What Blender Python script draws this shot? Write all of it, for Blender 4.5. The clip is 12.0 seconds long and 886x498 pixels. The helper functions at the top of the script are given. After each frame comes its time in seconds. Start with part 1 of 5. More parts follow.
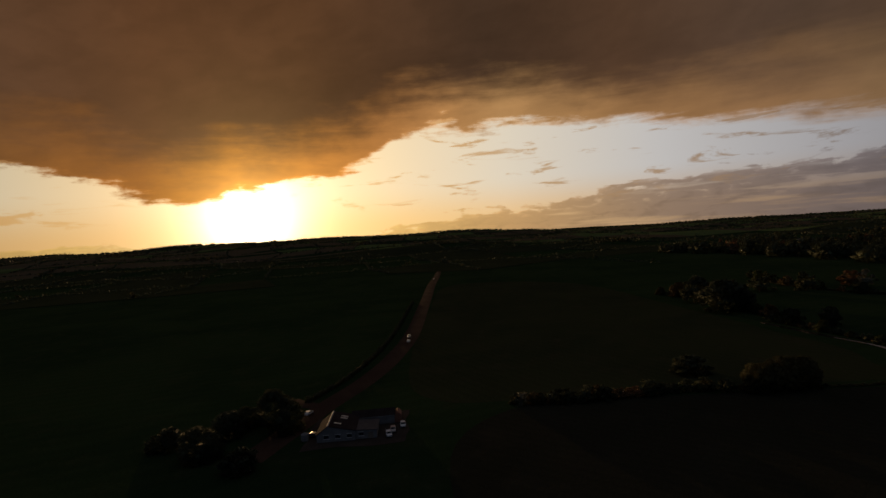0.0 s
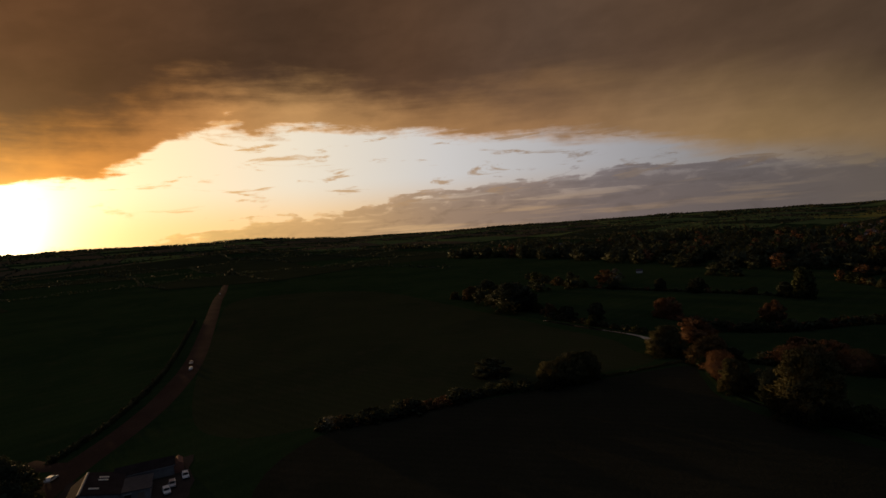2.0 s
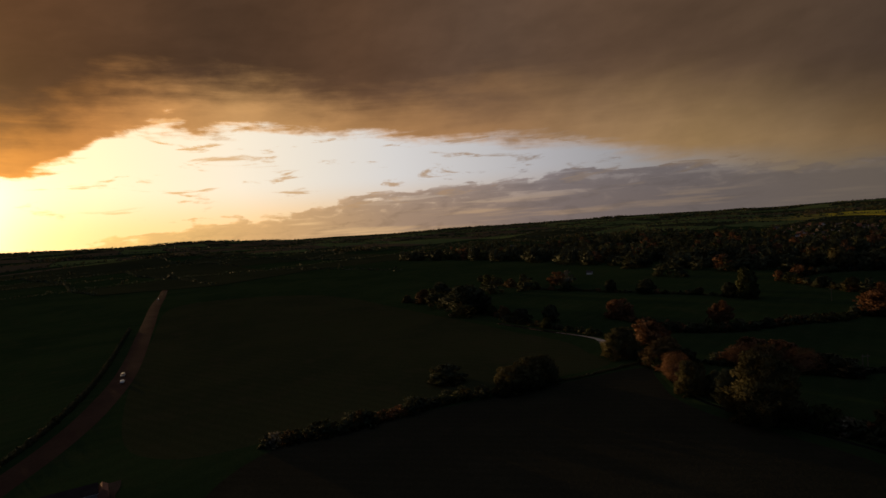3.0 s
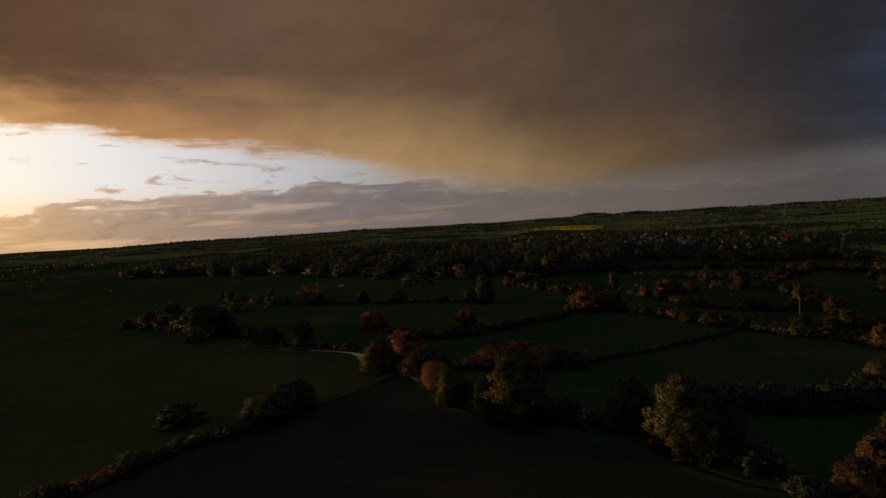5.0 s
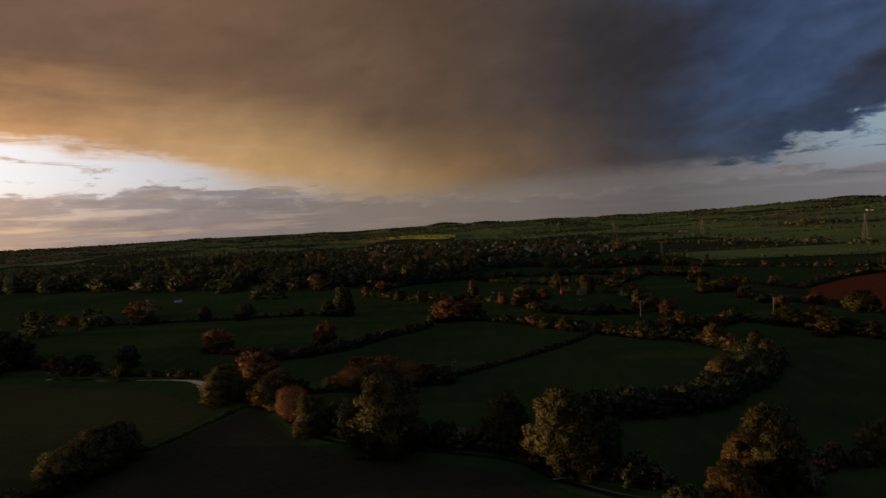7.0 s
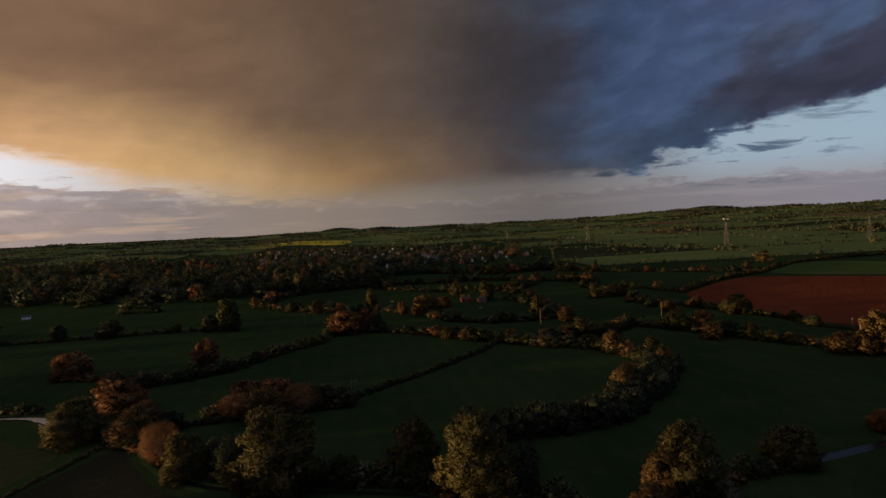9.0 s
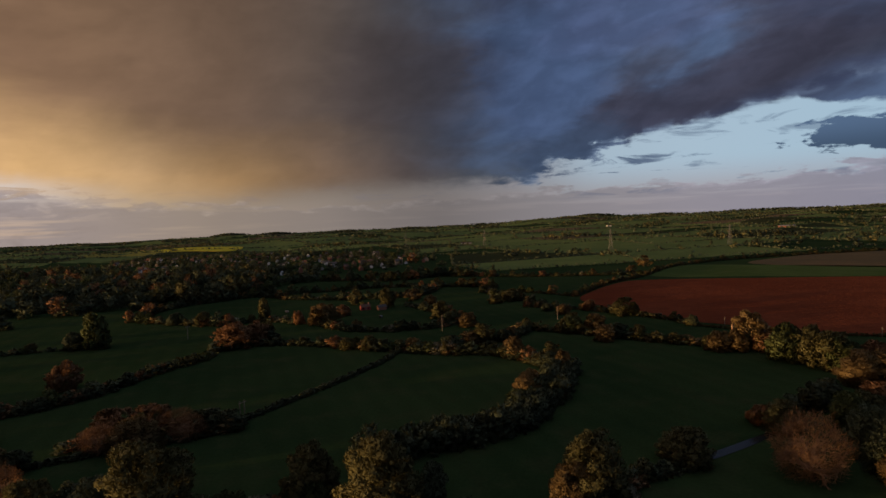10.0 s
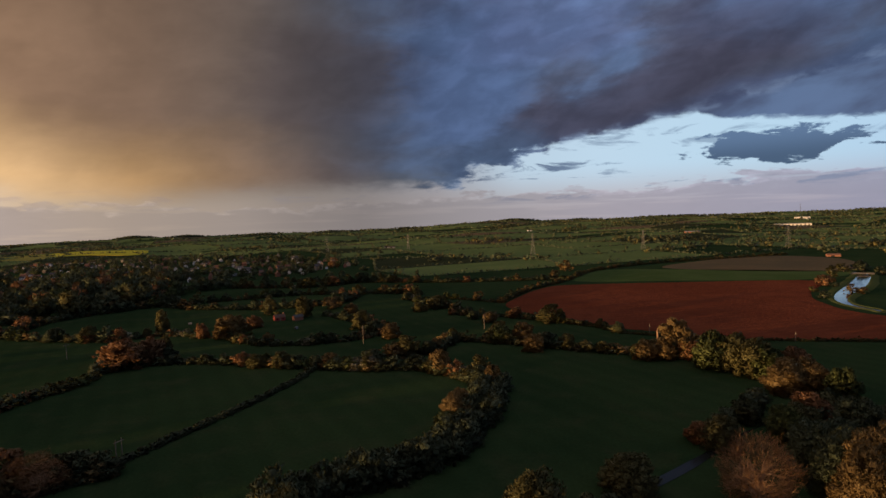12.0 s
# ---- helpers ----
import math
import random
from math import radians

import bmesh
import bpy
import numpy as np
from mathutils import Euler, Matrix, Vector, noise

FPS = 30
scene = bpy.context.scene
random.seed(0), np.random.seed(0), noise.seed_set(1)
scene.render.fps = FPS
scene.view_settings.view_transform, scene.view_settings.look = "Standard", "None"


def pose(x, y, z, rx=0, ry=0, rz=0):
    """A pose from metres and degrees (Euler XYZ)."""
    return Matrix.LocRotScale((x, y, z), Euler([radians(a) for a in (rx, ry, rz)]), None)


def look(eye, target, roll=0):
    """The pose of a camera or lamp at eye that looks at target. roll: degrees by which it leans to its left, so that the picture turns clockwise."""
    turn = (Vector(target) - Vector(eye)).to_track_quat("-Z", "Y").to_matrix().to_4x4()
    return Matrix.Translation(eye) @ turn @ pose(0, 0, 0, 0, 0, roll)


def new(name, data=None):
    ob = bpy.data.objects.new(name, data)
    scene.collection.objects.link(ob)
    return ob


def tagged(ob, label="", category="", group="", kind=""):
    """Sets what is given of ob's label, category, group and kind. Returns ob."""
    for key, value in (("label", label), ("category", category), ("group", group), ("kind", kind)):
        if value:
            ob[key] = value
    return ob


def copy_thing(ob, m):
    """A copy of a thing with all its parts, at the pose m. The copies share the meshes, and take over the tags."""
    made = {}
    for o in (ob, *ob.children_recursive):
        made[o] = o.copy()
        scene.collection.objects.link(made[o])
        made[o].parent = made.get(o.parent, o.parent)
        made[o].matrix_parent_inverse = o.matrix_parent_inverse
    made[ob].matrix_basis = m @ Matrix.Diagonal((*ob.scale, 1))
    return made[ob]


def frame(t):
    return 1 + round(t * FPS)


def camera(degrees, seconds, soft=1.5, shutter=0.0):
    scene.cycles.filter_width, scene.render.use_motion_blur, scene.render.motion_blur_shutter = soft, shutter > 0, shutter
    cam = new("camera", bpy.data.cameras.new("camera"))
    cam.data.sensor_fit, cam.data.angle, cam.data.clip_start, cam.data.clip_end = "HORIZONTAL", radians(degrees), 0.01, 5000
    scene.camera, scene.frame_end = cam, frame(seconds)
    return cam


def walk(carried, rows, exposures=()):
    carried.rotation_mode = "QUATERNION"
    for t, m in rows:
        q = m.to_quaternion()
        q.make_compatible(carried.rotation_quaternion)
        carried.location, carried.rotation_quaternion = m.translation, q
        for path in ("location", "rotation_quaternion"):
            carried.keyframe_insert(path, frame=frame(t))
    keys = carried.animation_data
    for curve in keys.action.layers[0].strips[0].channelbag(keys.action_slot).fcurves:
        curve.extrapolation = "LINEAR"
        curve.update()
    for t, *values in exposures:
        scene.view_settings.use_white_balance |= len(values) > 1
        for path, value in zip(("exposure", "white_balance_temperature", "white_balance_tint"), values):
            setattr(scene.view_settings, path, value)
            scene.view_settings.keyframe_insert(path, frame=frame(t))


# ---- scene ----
SECONDS = 12.0
cam = camera(77.8, SECONDS, soft=1.5)

# seconds, heading, tilt, lean in degrees; x, y, z in metres
ROUTE = [
    (0.0, 96.91, -1.8, 3.73, 0.0, 0.0, 63.45), (0.5, 93.97, -1.87, 3.88, -3.28, -0.98, 63.59),
    (1.0, 87.07, -2.08, 4.05, -6.6, -1.68, 63.71), (1.5, 81.06, -2.27, 4.16, -10.4, -2.27, 63.76),
    (2.0, 75.63, -2.44, 4.17, -14.48, -2.65, 63.82), (2.5, 73.37, -2.53, 4.22, -18.84, -2.58, 63.75),
    (3.0, 70.48, -2.57, 4.11, -23.1, -1.63, 63.57), (3.5, 62.61, -2.78, 4.29, -27.71, -0.57, 63.36),
    (3.7, 58.91, -2.84, 4.16, -29.57, -0.11, 63.28), (5.5, 40.33, -2.98, 3.53, -44.86, 8.55, 61.16),
    (6.0, 35.74, -2.99, 3.43, -48.32, 10.92, 61.14), (6.5, 32.99, -2.96, 3.31, -51.14, 13.67, 60.99),
    (7.0, 29.4, -2.91, 3.21, -53.74, 16.55, 60.86), (8.8, 20.38, -2.89, 2.87, -61.41, 27.87, 61.41),
    (9.0, 18.53, -2.89, 2.81, -62.04, 29.3, 61.48), (9.5, 12.28, -2.84, 2.72, -63.59, 32.98, 61.64),
    (10.0, 7.98, -2.79, 2.49, -64.91, 37.03, 61.68), (10.5, 4.48, -2.76, 2.44, -65.6, 41.43, 61.81),
    (11.0, 1.35, -2.74, 2.29, -66.14, 46.05, 61.93), (11.5, -0.3, -2.72, 2.2, -66.36, 50.79, 61.99),
    (12.0, 0.0, -2.71, 2.03, -66.33, 55.56, 62.01)]
EXPOSURES = [(0.0, -0.5), (1.5, -0.33), (3.5, -0.02), (5.5, 0.3), (7.0, 0.65), (9.0, 0.95), (10.5, 1.33), (12.0, 1.62)]
walk(cam, [(t, Matrix.Translation((x, y, z)) @ pose(0, 0, 0, 0, 0, h) @ pose(0, 0, 0, 90 + p, 0, 0) @ pose(0, 0, 0, 0, 0, -r))
           for t, h, p, r, x, y, z in ROUTE], EXPOSURES)

# ---- light: the low sun and the evening sky ----
SUN_AZ, SUN_EL = 116.0, 3.0
SUN_DIR = Vector((-math.sin(radians(SUN_AZ)) * math.cos(radians(SUN_EL)), math.cos(radians(SUN_AZ)) * math.cos(radians(SUN_EL)), math.sin(radians(SUN_EL))))
sun = new("sun", bpy.data.lights.new("sun", "SUN"))
sun.data.energy, sun.data.angle, sun.data.color = 1.8, radians(0.9), (1.0, 0.6, 0.27)
sun.matrix_world = look(SUN_DIR * 100, (0, 0, 0))

GAIN = 0.36  # the sky's radiance for a picture value of one


def lin(r, g, b, stops=0.0):
    """Linear radiance of a sky colour as it looks on film, lifted by stops."""
    k = GAIN * 2.0 ** stops
    return tuple((((c / 255 + 0.055) / 1.055) ** 2.4 if c > 10 else c / 3294.6) * k for c in (r, g, b)) + (1.0,)


class Graph:
    """A short way to write node trees."""

    def __init__(self, tree):
        self.t = tree

    def put(self, socket, value):
        if isinstance(value, bpy.types.NodeSocket):
            self.t.links.new(value, socket)
        else:
            socket.default_value = value

    def math(self, op, a, b=0.0, c=0.0, clamp=False):
        n = self.t.nodes.new("ShaderNodeMath")
        n.operation, n.use_clamp = op, clamp
        for s, v in zip(n.inputs, (a, b, c)):
            self.put(s, v)
        return n.outputs[0]

    def add(self, a, b): return self.math("ADD", a, b)
    def sub(self, a, b): return self.math("SUBTRACT", a, b)
    def mul(self, a, b): return self.math("MULTIPLY", a, b)

    def smooth(self, x, lo, hi, a=0.0, b=1.0):
        n = self.t.nodes.new("ShaderNodeMapRange")
        n.interpolation_type = "SMOOTHSTEP"
        for s, v in zip(n.inputs[:5], (x, lo, hi, a, b)):
            self.put(s, v)
        return n.outputs[0]

    def xyz(self, x, y, z=0.0):
        n = self.t.nodes.new("ShaderNodeCombineXYZ")
        for s, v in zip(n.inputs, (x, y, z)):
            self.put(s, v)
        return n.outputs[0]

    def noise(self, vector, scale, detail=4.0, rough=0.55, distort=0.0):
        n = self.t.nodes.new("ShaderNodeTexNoise")
        self.put(n.inputs["Vector"], vector)
        n.inputs["Scale"].default_value, n.inputs["Detail"].default_value = scale, detail
        n.inputs["Roughness"].default_value, n.inputs["Distortion"].default_value = rough, distort
        return n.outputs[0]

    def ramp(self, x, stops):
        n = self.t.nodes.new("ShaderNodeValToRGB")
        e = n.color_ramp.elements
        while len(e) < len(stops):
            e.new(0.5)
        for el, (p, c) in zip(e, sorted(stops)):
            el.position = p
        for el, (p, c) in zip(e, sorted(stops)):
            el.color = c if len(c) == 4 else (*c, 1)
        self.put(n.inputs[0], x)
        return n.outputs[0]

    def mix(self, f, a, b, kind="MIX"):
        n = self.t.nodes.new("ShaderNodeMix")
        n.data_type, n.blend_type, n.clamp_factor = "RGBA", kind, True
        for s, v in zip((n.inputs[0], n.inputs[6], n.inputs[7]), (f, a, b)):
            self.put(s, v)
        return n.outputs[2]

    def scale(self, colour, k):
        n = self.t.nodes.new("ShaderNodeVectorMath")
        n.operation = "SCALE"
        self.put(n.inputs[0], colour)
        self.put(n.inputs["Scale"], k)
        return n.outputs[0]

    def plus(self, a, b):
        n = self.t.nodes.new("ShaderNodeVectorMath")
        self.put(n.inputs[0], a)
        self.put(n.inputs[1], b)
        return n.outputs[0]


def build_sky():
    world = bpy.data.worlds.new("evening_sky")
    scene.world = world
    world.use_nodes = True
    g = Graph(world.node_tree)
    nodes = world.node_tree.nodes
    sep = nodes.new("ShaderNodeSeparateXYZ")
    direction = nodes.new("ShaderNodeTexCoord").outputs["Generated"]
    g.put(sep.inputs[0], direction)
    x, y, z = sep.outputs
    deg = 180 / math.pi
    az = g.mul(g.math("ARCTAN2", g.mul(x, -1.0), y), deg)
    el = g.mul(g.math("ARCSINE", z), deg)
    u = g.math("MULTIPLY_ADD", az, 1 / 360, 0.5)

    def by_az(stops):
        return g.ramp(u, [((a + 180) / 360, c) for a, c in stops])

    def level(stops, top):
        return g.mul(by_az([(a, (v / top,) * 3) for a, v in stops]), top)

    flat = g.xyz(g.mul(az, 0.2), g.mul(el, 0.5))
    fine = g.add(g.mul(g.noise(flat, 1.0, 8.0, 0.62, 0.4), 0.62), g.mul(g.noise(flat, 2.7, 6.0, 0.6, 0.6), 0.38))
    puff = g.noise(g.xyz(g.mul(az, 0.11), g.mul(el, 0.62), 2.0), 1.0, 7.0, 0.6, 0.5)
    broad = g.noise(g.xyz(g.mul(az, 0.05), g.mul(el, 0.11), 7.0), 1.0, 5.0, 0.5, 0.5)
    streak = g.noise(g.xyz(g.add(g.mul(az, 0.22), g.mul(el, 0.07)), g.mul(el, 0.05), 3.0), 1.0, 4.0, 0.55)
    billow = g.noise(g.xyz(g.add(g.mul(az, 0.085), g.mul(el, 0.05)), g.mul(el, 0.2), 9.0), 1.0, 6.0, 0.52, 0.25)
    lumps = g.noise(g.xyz(g.mul(az, 0.2), g.mul(el, 0.34), 12.0), 1.0, 5.0, 0.5, 0.3)
    cells = g.noise(g.xyz(g.mul(az, 0.34), g.mul(el, 1.0), 14.0), 1.0, 7.0, 0.58, 0.35)

    # clear sky in the gap under the cloud, high part and low part
    high = by_az([(-180, lin(120, 150, 190)), (-60, lin(150, 185, 220)), (-30, lin(175, 204, 226)), (-8, lin(182, 204, 223)), (0, lin(158, 160, 172)), (12, lin(134, 126, 124)), (24, lin(140, 127, 116)), (36, lin(178, 156, 128)),
                  (46, lin(172, 170, 174, 0.5)), (60, lin(194, 191, 195, 0.75)), (75, lin(207, 203, 201, 1.15)), (90, lin(228, 215, 194, 1.3)),
                  (104, lin(250, 222, 176, 1.2)), (116, lin(255, 224, 165, 1.15)), (128, lin(240, 208, 160, 1.15)), (140, lin(215, 205, 180, 0.9)), (180, lin(150, 165, 190))])
    low = by_az([(-180, lin(120, 125, 150)), (-40, lin(164, 158, 172)), (-20, lin(174, 165, 172)), (0, lin(166, 158, 160)), (15, lin(154, 143, 138)),
                 (35, lin(184, 164, 146)), (55, lin(178, 150, 124, 0.7)), (72, lin(215, 175, 130, 0.9)), (90, lin(242, 200, 142, 1.25)), (104, lin(252, 208, 135, 1.15)),
                 (116, lin(255, 210, 120, 1.1)), (128, lin(235, 188, 120, 1.05)), (140, lin(215, 175, 120, 0.9)), (180, lin(140, 135, 140))])
    sky = nodes.new("ShaderNodeTexSky")
    sky.sky_type, sky.sun_disc, sky.sun_elevation, sky.sun_rotation = "NISHITA", False, radians(SUN_EL), radians(-SUN_AZ)
    air = g.plus(g.mix(g.smooth(el, 0.5, 5.5), low, high), g.scale(sky.outputs[0], 0.004))

    # low bank of grey cloud along the horizon
    top = level([(-180, 3.0), (-40, 3.9), (-20, 3.1), (-3, 2.9), (12, 2.2), (30, 2.6), (40, 3.7), (56, 4.6), (70, 4.3), (82, 3.0), (96, 1.3), (106, 0.1), (124, 0.1), (140, 1.0), (180, 2.5)], 8.0)
    top = g.add(top, g.add(g.mul(g.sub(puff, 0.5), 3.6), g.mul(g.sub(cells, 0.5), 3.2)))
    bank = g.smooth(g.sub(top, el), -0.1, 0.3)
    bank_col = by_az([(-180, lin(120, 122, 145)), (-40, lin(148, 148, 168)), (-18, lin(160, 155, 166)), (0, lin(156, 150, 153)), (14, lin(150, 140, 136)),
                      (32, lin(166, 150, 138)), (45, lin(128, 118, 118, 0.55)), (60, lin(124, 112, 112, 0.9)), (75, lin(150, 126, 108, 1.2)), (90, lin(205, 160, 105, 1.2)), (110, lin(240, 190, 90, 1.1)), (180, lin(130, 120, 120))])
    crest = g.smooth(g.sub(top, el), 0.9, 0.0)
    lit = g.scale(bank_col, g.math("MULTIPLY_ADD", g.mul(crest, g.smooth(fine, 0.4, 0.6)), 0.4, 0.95))
    veins = g.smooth(g.noise(g.xyz(g.mul(az, 0.07), g.mul(el, 1.1), 5.0), 1.0, 6.0, 0.55), 0.5, 0.66)
    lit = g.mix(g.mul(veins, 0.8), lit, g.mix(0.35, air, bank_col))
    heap = level([(-180, 0.2), (-30, 0.15), (0, 0.0), (34, 0.05), (44, 0.6), (80, 1.0), (96, 0.6), (110, 0.2), (180, 0.2)], 1.0)
    sunny = g.mul(g.mul(g.smooth(cells, 0.53, 0.68), g.smooth(el, 0.8, 2.4)), heap)
    lit = g.mix(g.mul(sunny, 0.75), lit, g.mix(0.45, air, g.scale(bank_col, 1.5)))
    lit = g.scale(lit, g.math("SUBTRACT", 1.0, g.mul(g.mul(g.smooth(cells, 0.5, 0.34), heap), 0.2)))
    sky_col = g.mix(g.mul(bank, 0.88), air, lit)

    # scattered small clouds in the gap
    thin = g.noise(g.xyz(g.mul(az, 0.13), g.mul(el, 0.7), 4.0), 1.2, 8.0, 0.62, 0.6)
    wisp = g.mul(g.smooth(thin, 0.555, 0.66), g.smooth(el, 1.5, 3.0))
    wisp = g.mul(wisp, level([(-180, 0.6), (-40, 0.5), (-18, 0.5), (-12, 0.9), (-5, 0.8), (2, 0.3), (20, 0.3), (50, 0.9), (100, 0.8), (118, 0.2), (140, 0.8), (180, 0.7)], 1.0))
    wisp_col = by_az([(-180, lin(95, 110, 140)), (-40, lin(95, 118, 150)), (-10, lin(82, 100, 130)), (0, lin(120, 125, 145)), (40, lin(140, 125, 115, 0.4)), (60, lin(150, 132, 120, 0.8)), (85, lin(185, 145, 100, 1.3)), (115, lin(220, 160, 70, 1.5)), (180, lin(110, 110, 120))])
    sky_col = g.mix(wisp, sky_col, wisp_col)

    # a lone dark cloud off to one side
    dx = g.math("DIVIDE", g.add(az, 31.2), 6.2)
    dy = g.math("DIVIDE", g.sub(el, 6.0), 1.35)
    ring = g.math("SQRT", g.add(g.mul(dx, dx), g.mul(dy, dy)))
    lone = g.smooth(g.add(ring, g.add(g.mul(g.sub(fine, 0.5), 2.2), g.mul(g.sub(cells, 0.5), 2.4))), 1.05, 0.85)
    sky_col = g.mix(lone, sky_col, g.mix(g.smooth(el, 4.6, 7.2), lin(72, 92, 118), lin(92, 116, 148)))

    # a paler blue cloud behind the great one
    second = g.smooth(g.sub(el, g.add(level([(-180, 9.0), (-60, 7.4), (-36, 7.6), (-27.5, 8.4), (-25, 9.4), (-22, 14.0), (180, 14.0)], 20.0), g.mul(g.sub(fine, 0.5), 2.0))), -0.1, 0.4)
    sky_col = g.mix(second, sky_col, g.mix(g.smooth(billow, 0.4, 0.62), lin(70, 80, 106), lin(92, 112, 146)))

    # the great cloud: its ragged lower edge, its underside and its body
    edge = level([(-180, 10.0), (-60, 13.5), (-39, 12.2), (-32, 10.8), (-27, 9.9), (-13, 7.7), (-10, 7.2), (-8.5, 6.4), (-6, 5.4), (-3.4, 4.7), (-1, 3.8), (17, 3.9),
                  (29, 3.2), (34, 3.3), (39, 3.6), (47, 4.7), (52, 6.0), (58, 7.5), (69, 8.6), (77, 9.3), (86, 10.2), (95, 10.7), (101, 10.2), (103.5, 8.0), (106, 6.6), (112, 5.6),
                  (121, 4.4), (127, 5.0), (130, 6.8), (136, 7.6), (180, 8.5)], 20.0)
    rag = level([(-180, 3.5), (-20, 1.6), (-13, 2.0), (-8, 4.5), (-2, 4.0), (4, 1.6), (15, 1.0), (44, 1.0), (54, 1.8), (75, 2.4), (100, 3.6), (118, 2.4), (126, 3.4), (140, 4.0), (180, 4.0)], 8.0)
    shred = g.noise(g.xyz(g.sub(g.mul(az, 0.1), g.mul(el, 0.06)), g.mul(el, 0.95), 17.0), 1.0, 7.0, 0.6, 0.4)
    fray = level([(-180, 1.5), (-14, 0.7), (-9, 1.8), (0, 1.6), (10, 0.6), (40, 0.8), (52, 2.2), (70, 3.2), (92, 3.6), (112, 2.6), (130, 2.6), (180, 2.0)], 8.0)
    torn = level([(-180, 2.0), (-20, 0.9), (-13, 1.2), (-9, 5.5), (-1, 4.5), (6, 0.8), (50, 0.4), (85, 1.4), (110, 1.2), (130, 2.0), (180, 2.0)], 8.0)
    soft = level([(-180, 0.5), (-8, 0.45), (2, 0.8), (14, 1.6), (40, 1.9), (52, 1.3), (70, 1.0), (90, 0.75), (110, 0.55), (140, 0.5), (180, 0.5)], 4.0)
    big_rag = level([(-180, 2.0), (-14, 1.2), (-7, 4.0), (-2, 2.5), (5, 0.8), (40, 0.5), (60, 1.6), (80, 2.6), (100, 3.6), (112, 3.0), (130, 3.5), (180, 3.0)], 8.0)
    rise = g.sub(el, g.add(edge, g.add(g.mul(g.sub(fine, 0.5), g.mul(rag, 0.8)), g.mul(g.sub(lumps, 0.5), big_rag))))
    rise = g.sub(rise, g.add(g.mul(g.sub(shred, 0.5), fray), g.mul(g.sub(cells, 0.5), torn)))
    deck = g.smooth(g.math("DIVIDE", rise, soft), -0.7, 1.0)
    under = by_az([(-180, lin(85, 92, 115)), (-40, lin(72, 88, 120)), (-25, lin(72, 80, 108)), (-12, lin(74, 86, 116)), (-4, lin(78, 96, 122)), (4, lin(92, 97, 108)), (12, lin(112, 100, 97)),
                   (20, lin(136, 113, 94)), (29, lin(174, 142, 103)), (37, lin(208, 176, 134)), (45, lin(196, 164, 120, 0.4)), (54, lin(174, 143, 108, 0.6)), (64, lin(156, 122, 88, 0.9)),
                   (76, lin(156, 120, 82, 1.2)), (90, lin(176, 138, 92, 1.4)), (102, lin(160, 112, 62, 1.5)), (109, lin(186, 124, 52, 1.6)), (117, lin(214, 142, 44, 1.7)), (125, lin(140, 88, 34, 1.6)), (136, lin(112, 76, 42, 1.5)), (180, lin(95, 85, 85))])
    body = by_az([(-180, lin(70, 80, 110)), (-40, lin(74, 92, 132)), (-25, lin(84, 94, 124)), (-12, lin(86, 102, 136)), (-4, lin(84, 104, 142)), (4, lin(84, 96, 122)), (10, lin(90, 90, 98)),
                   (18, lin(98, 88, 84)), (28, lin(110, 92, 80)), (40, lin(116, 95, 79, 0.25)), (52, lin(106, 85, 70, 0.7)), (64, lin(96, 78, 66, 0.75)), (78, lin(86, 65, 50, 0.98)),
                   (92, lin(70, 53, 41, 1.1)), (110, lin(76, 52, 34, 1.4)), (124, lin(82, 55, 36, 1.55)), (140, lin(80, 58, 42, 1.6)), (180, lin(60, 62, 78))])
    reach = level([(-180, 5), (-10, 5), (5, 6), (20, 9), (40, 11), (60, 8.5), (80, 6.5), (100, 6), (118, 7), (140, 6), (180, 5)], 14.0)
    depth = g.math("DIVIDE", g.add(rise, g.mul(g.sub(broad, 0.5), 9.0)), reach)
    cloud = g.mix(g.smooth(depth, 0.0, 1.0), under, body)
    # blue breaks and dark bellies away from the sun
    grey = g.mix(g.smooth(g.add(billow, level([(-180, 0.0), (-30, -0.04), (-16, -0.02), (-4, 0.1), (8, 0.0), (180, 0.0)], 1.0)), 0.38, 0.66), lin(78, 81, 98), lin(88, 110, 146))
    cloud = g.mix(g.mul(level([(-180, 0.8), (-4, 0.8), (6, 0.4), (14, 0.0), (180, 0.0)], 1.0), g.smooth(rise, 0.3, 2.5)), cloud, grey)
    # single masses in it: centre, half widths, slope, colour, weight
    far_az, far_el = g.add(az, g.mul(g.sub(fine, 0.5), 9.0)), g.add(el, g.mul(g.sub(billow, 0.5), 7.0))
    for a0, e0, ra, re, slope, colour, weight in (
            (11, 14.5, 8, 5, 0, (80, 71, 74), 0.5), (-3, 15, 6.5, 7, 0, (72, 88, 126), 0.5), (-12, 18.5, 8, 3, 0, (88, 103, 142), 0.7), (-29, 16.5, 7, 3, 0, (70, 74, 98), 0.7),
            (-20, 11.4, 13, 2.6, -0.2, (70, 70, 88), 0.9), (-5, 11, 4, 1.6, 0, (86, 106, 144), 0.5), (-5.6, 6.4, 4.6, 2.6, -0.2, (70, 86, 114), 0.75)):
        da = g.sub(far_az, a0)
        de = g.sub(g.sub(far_el, e0), g.mul(da, slope))
        q = g.add(g.math("POWER", g.math("ABSOLUTE", g.mul(da, 1 / ra)), 2.0), g.math("POWER", g.math("ABSOLUTE", g.mul(de, 1 / re)), 2.0))
        cloud = g.mix(g.mul(g.smooth(q, 1.9, 0.2), weight), cloud, lin(*colour))
    curl = g.noise(g.xyz(g.add(g.mul(az, 0.24), g.mul(el, 0.12)), g.mul(el, 0.42), 21.0), 1.3, 7.0, 0.52, 0.3)
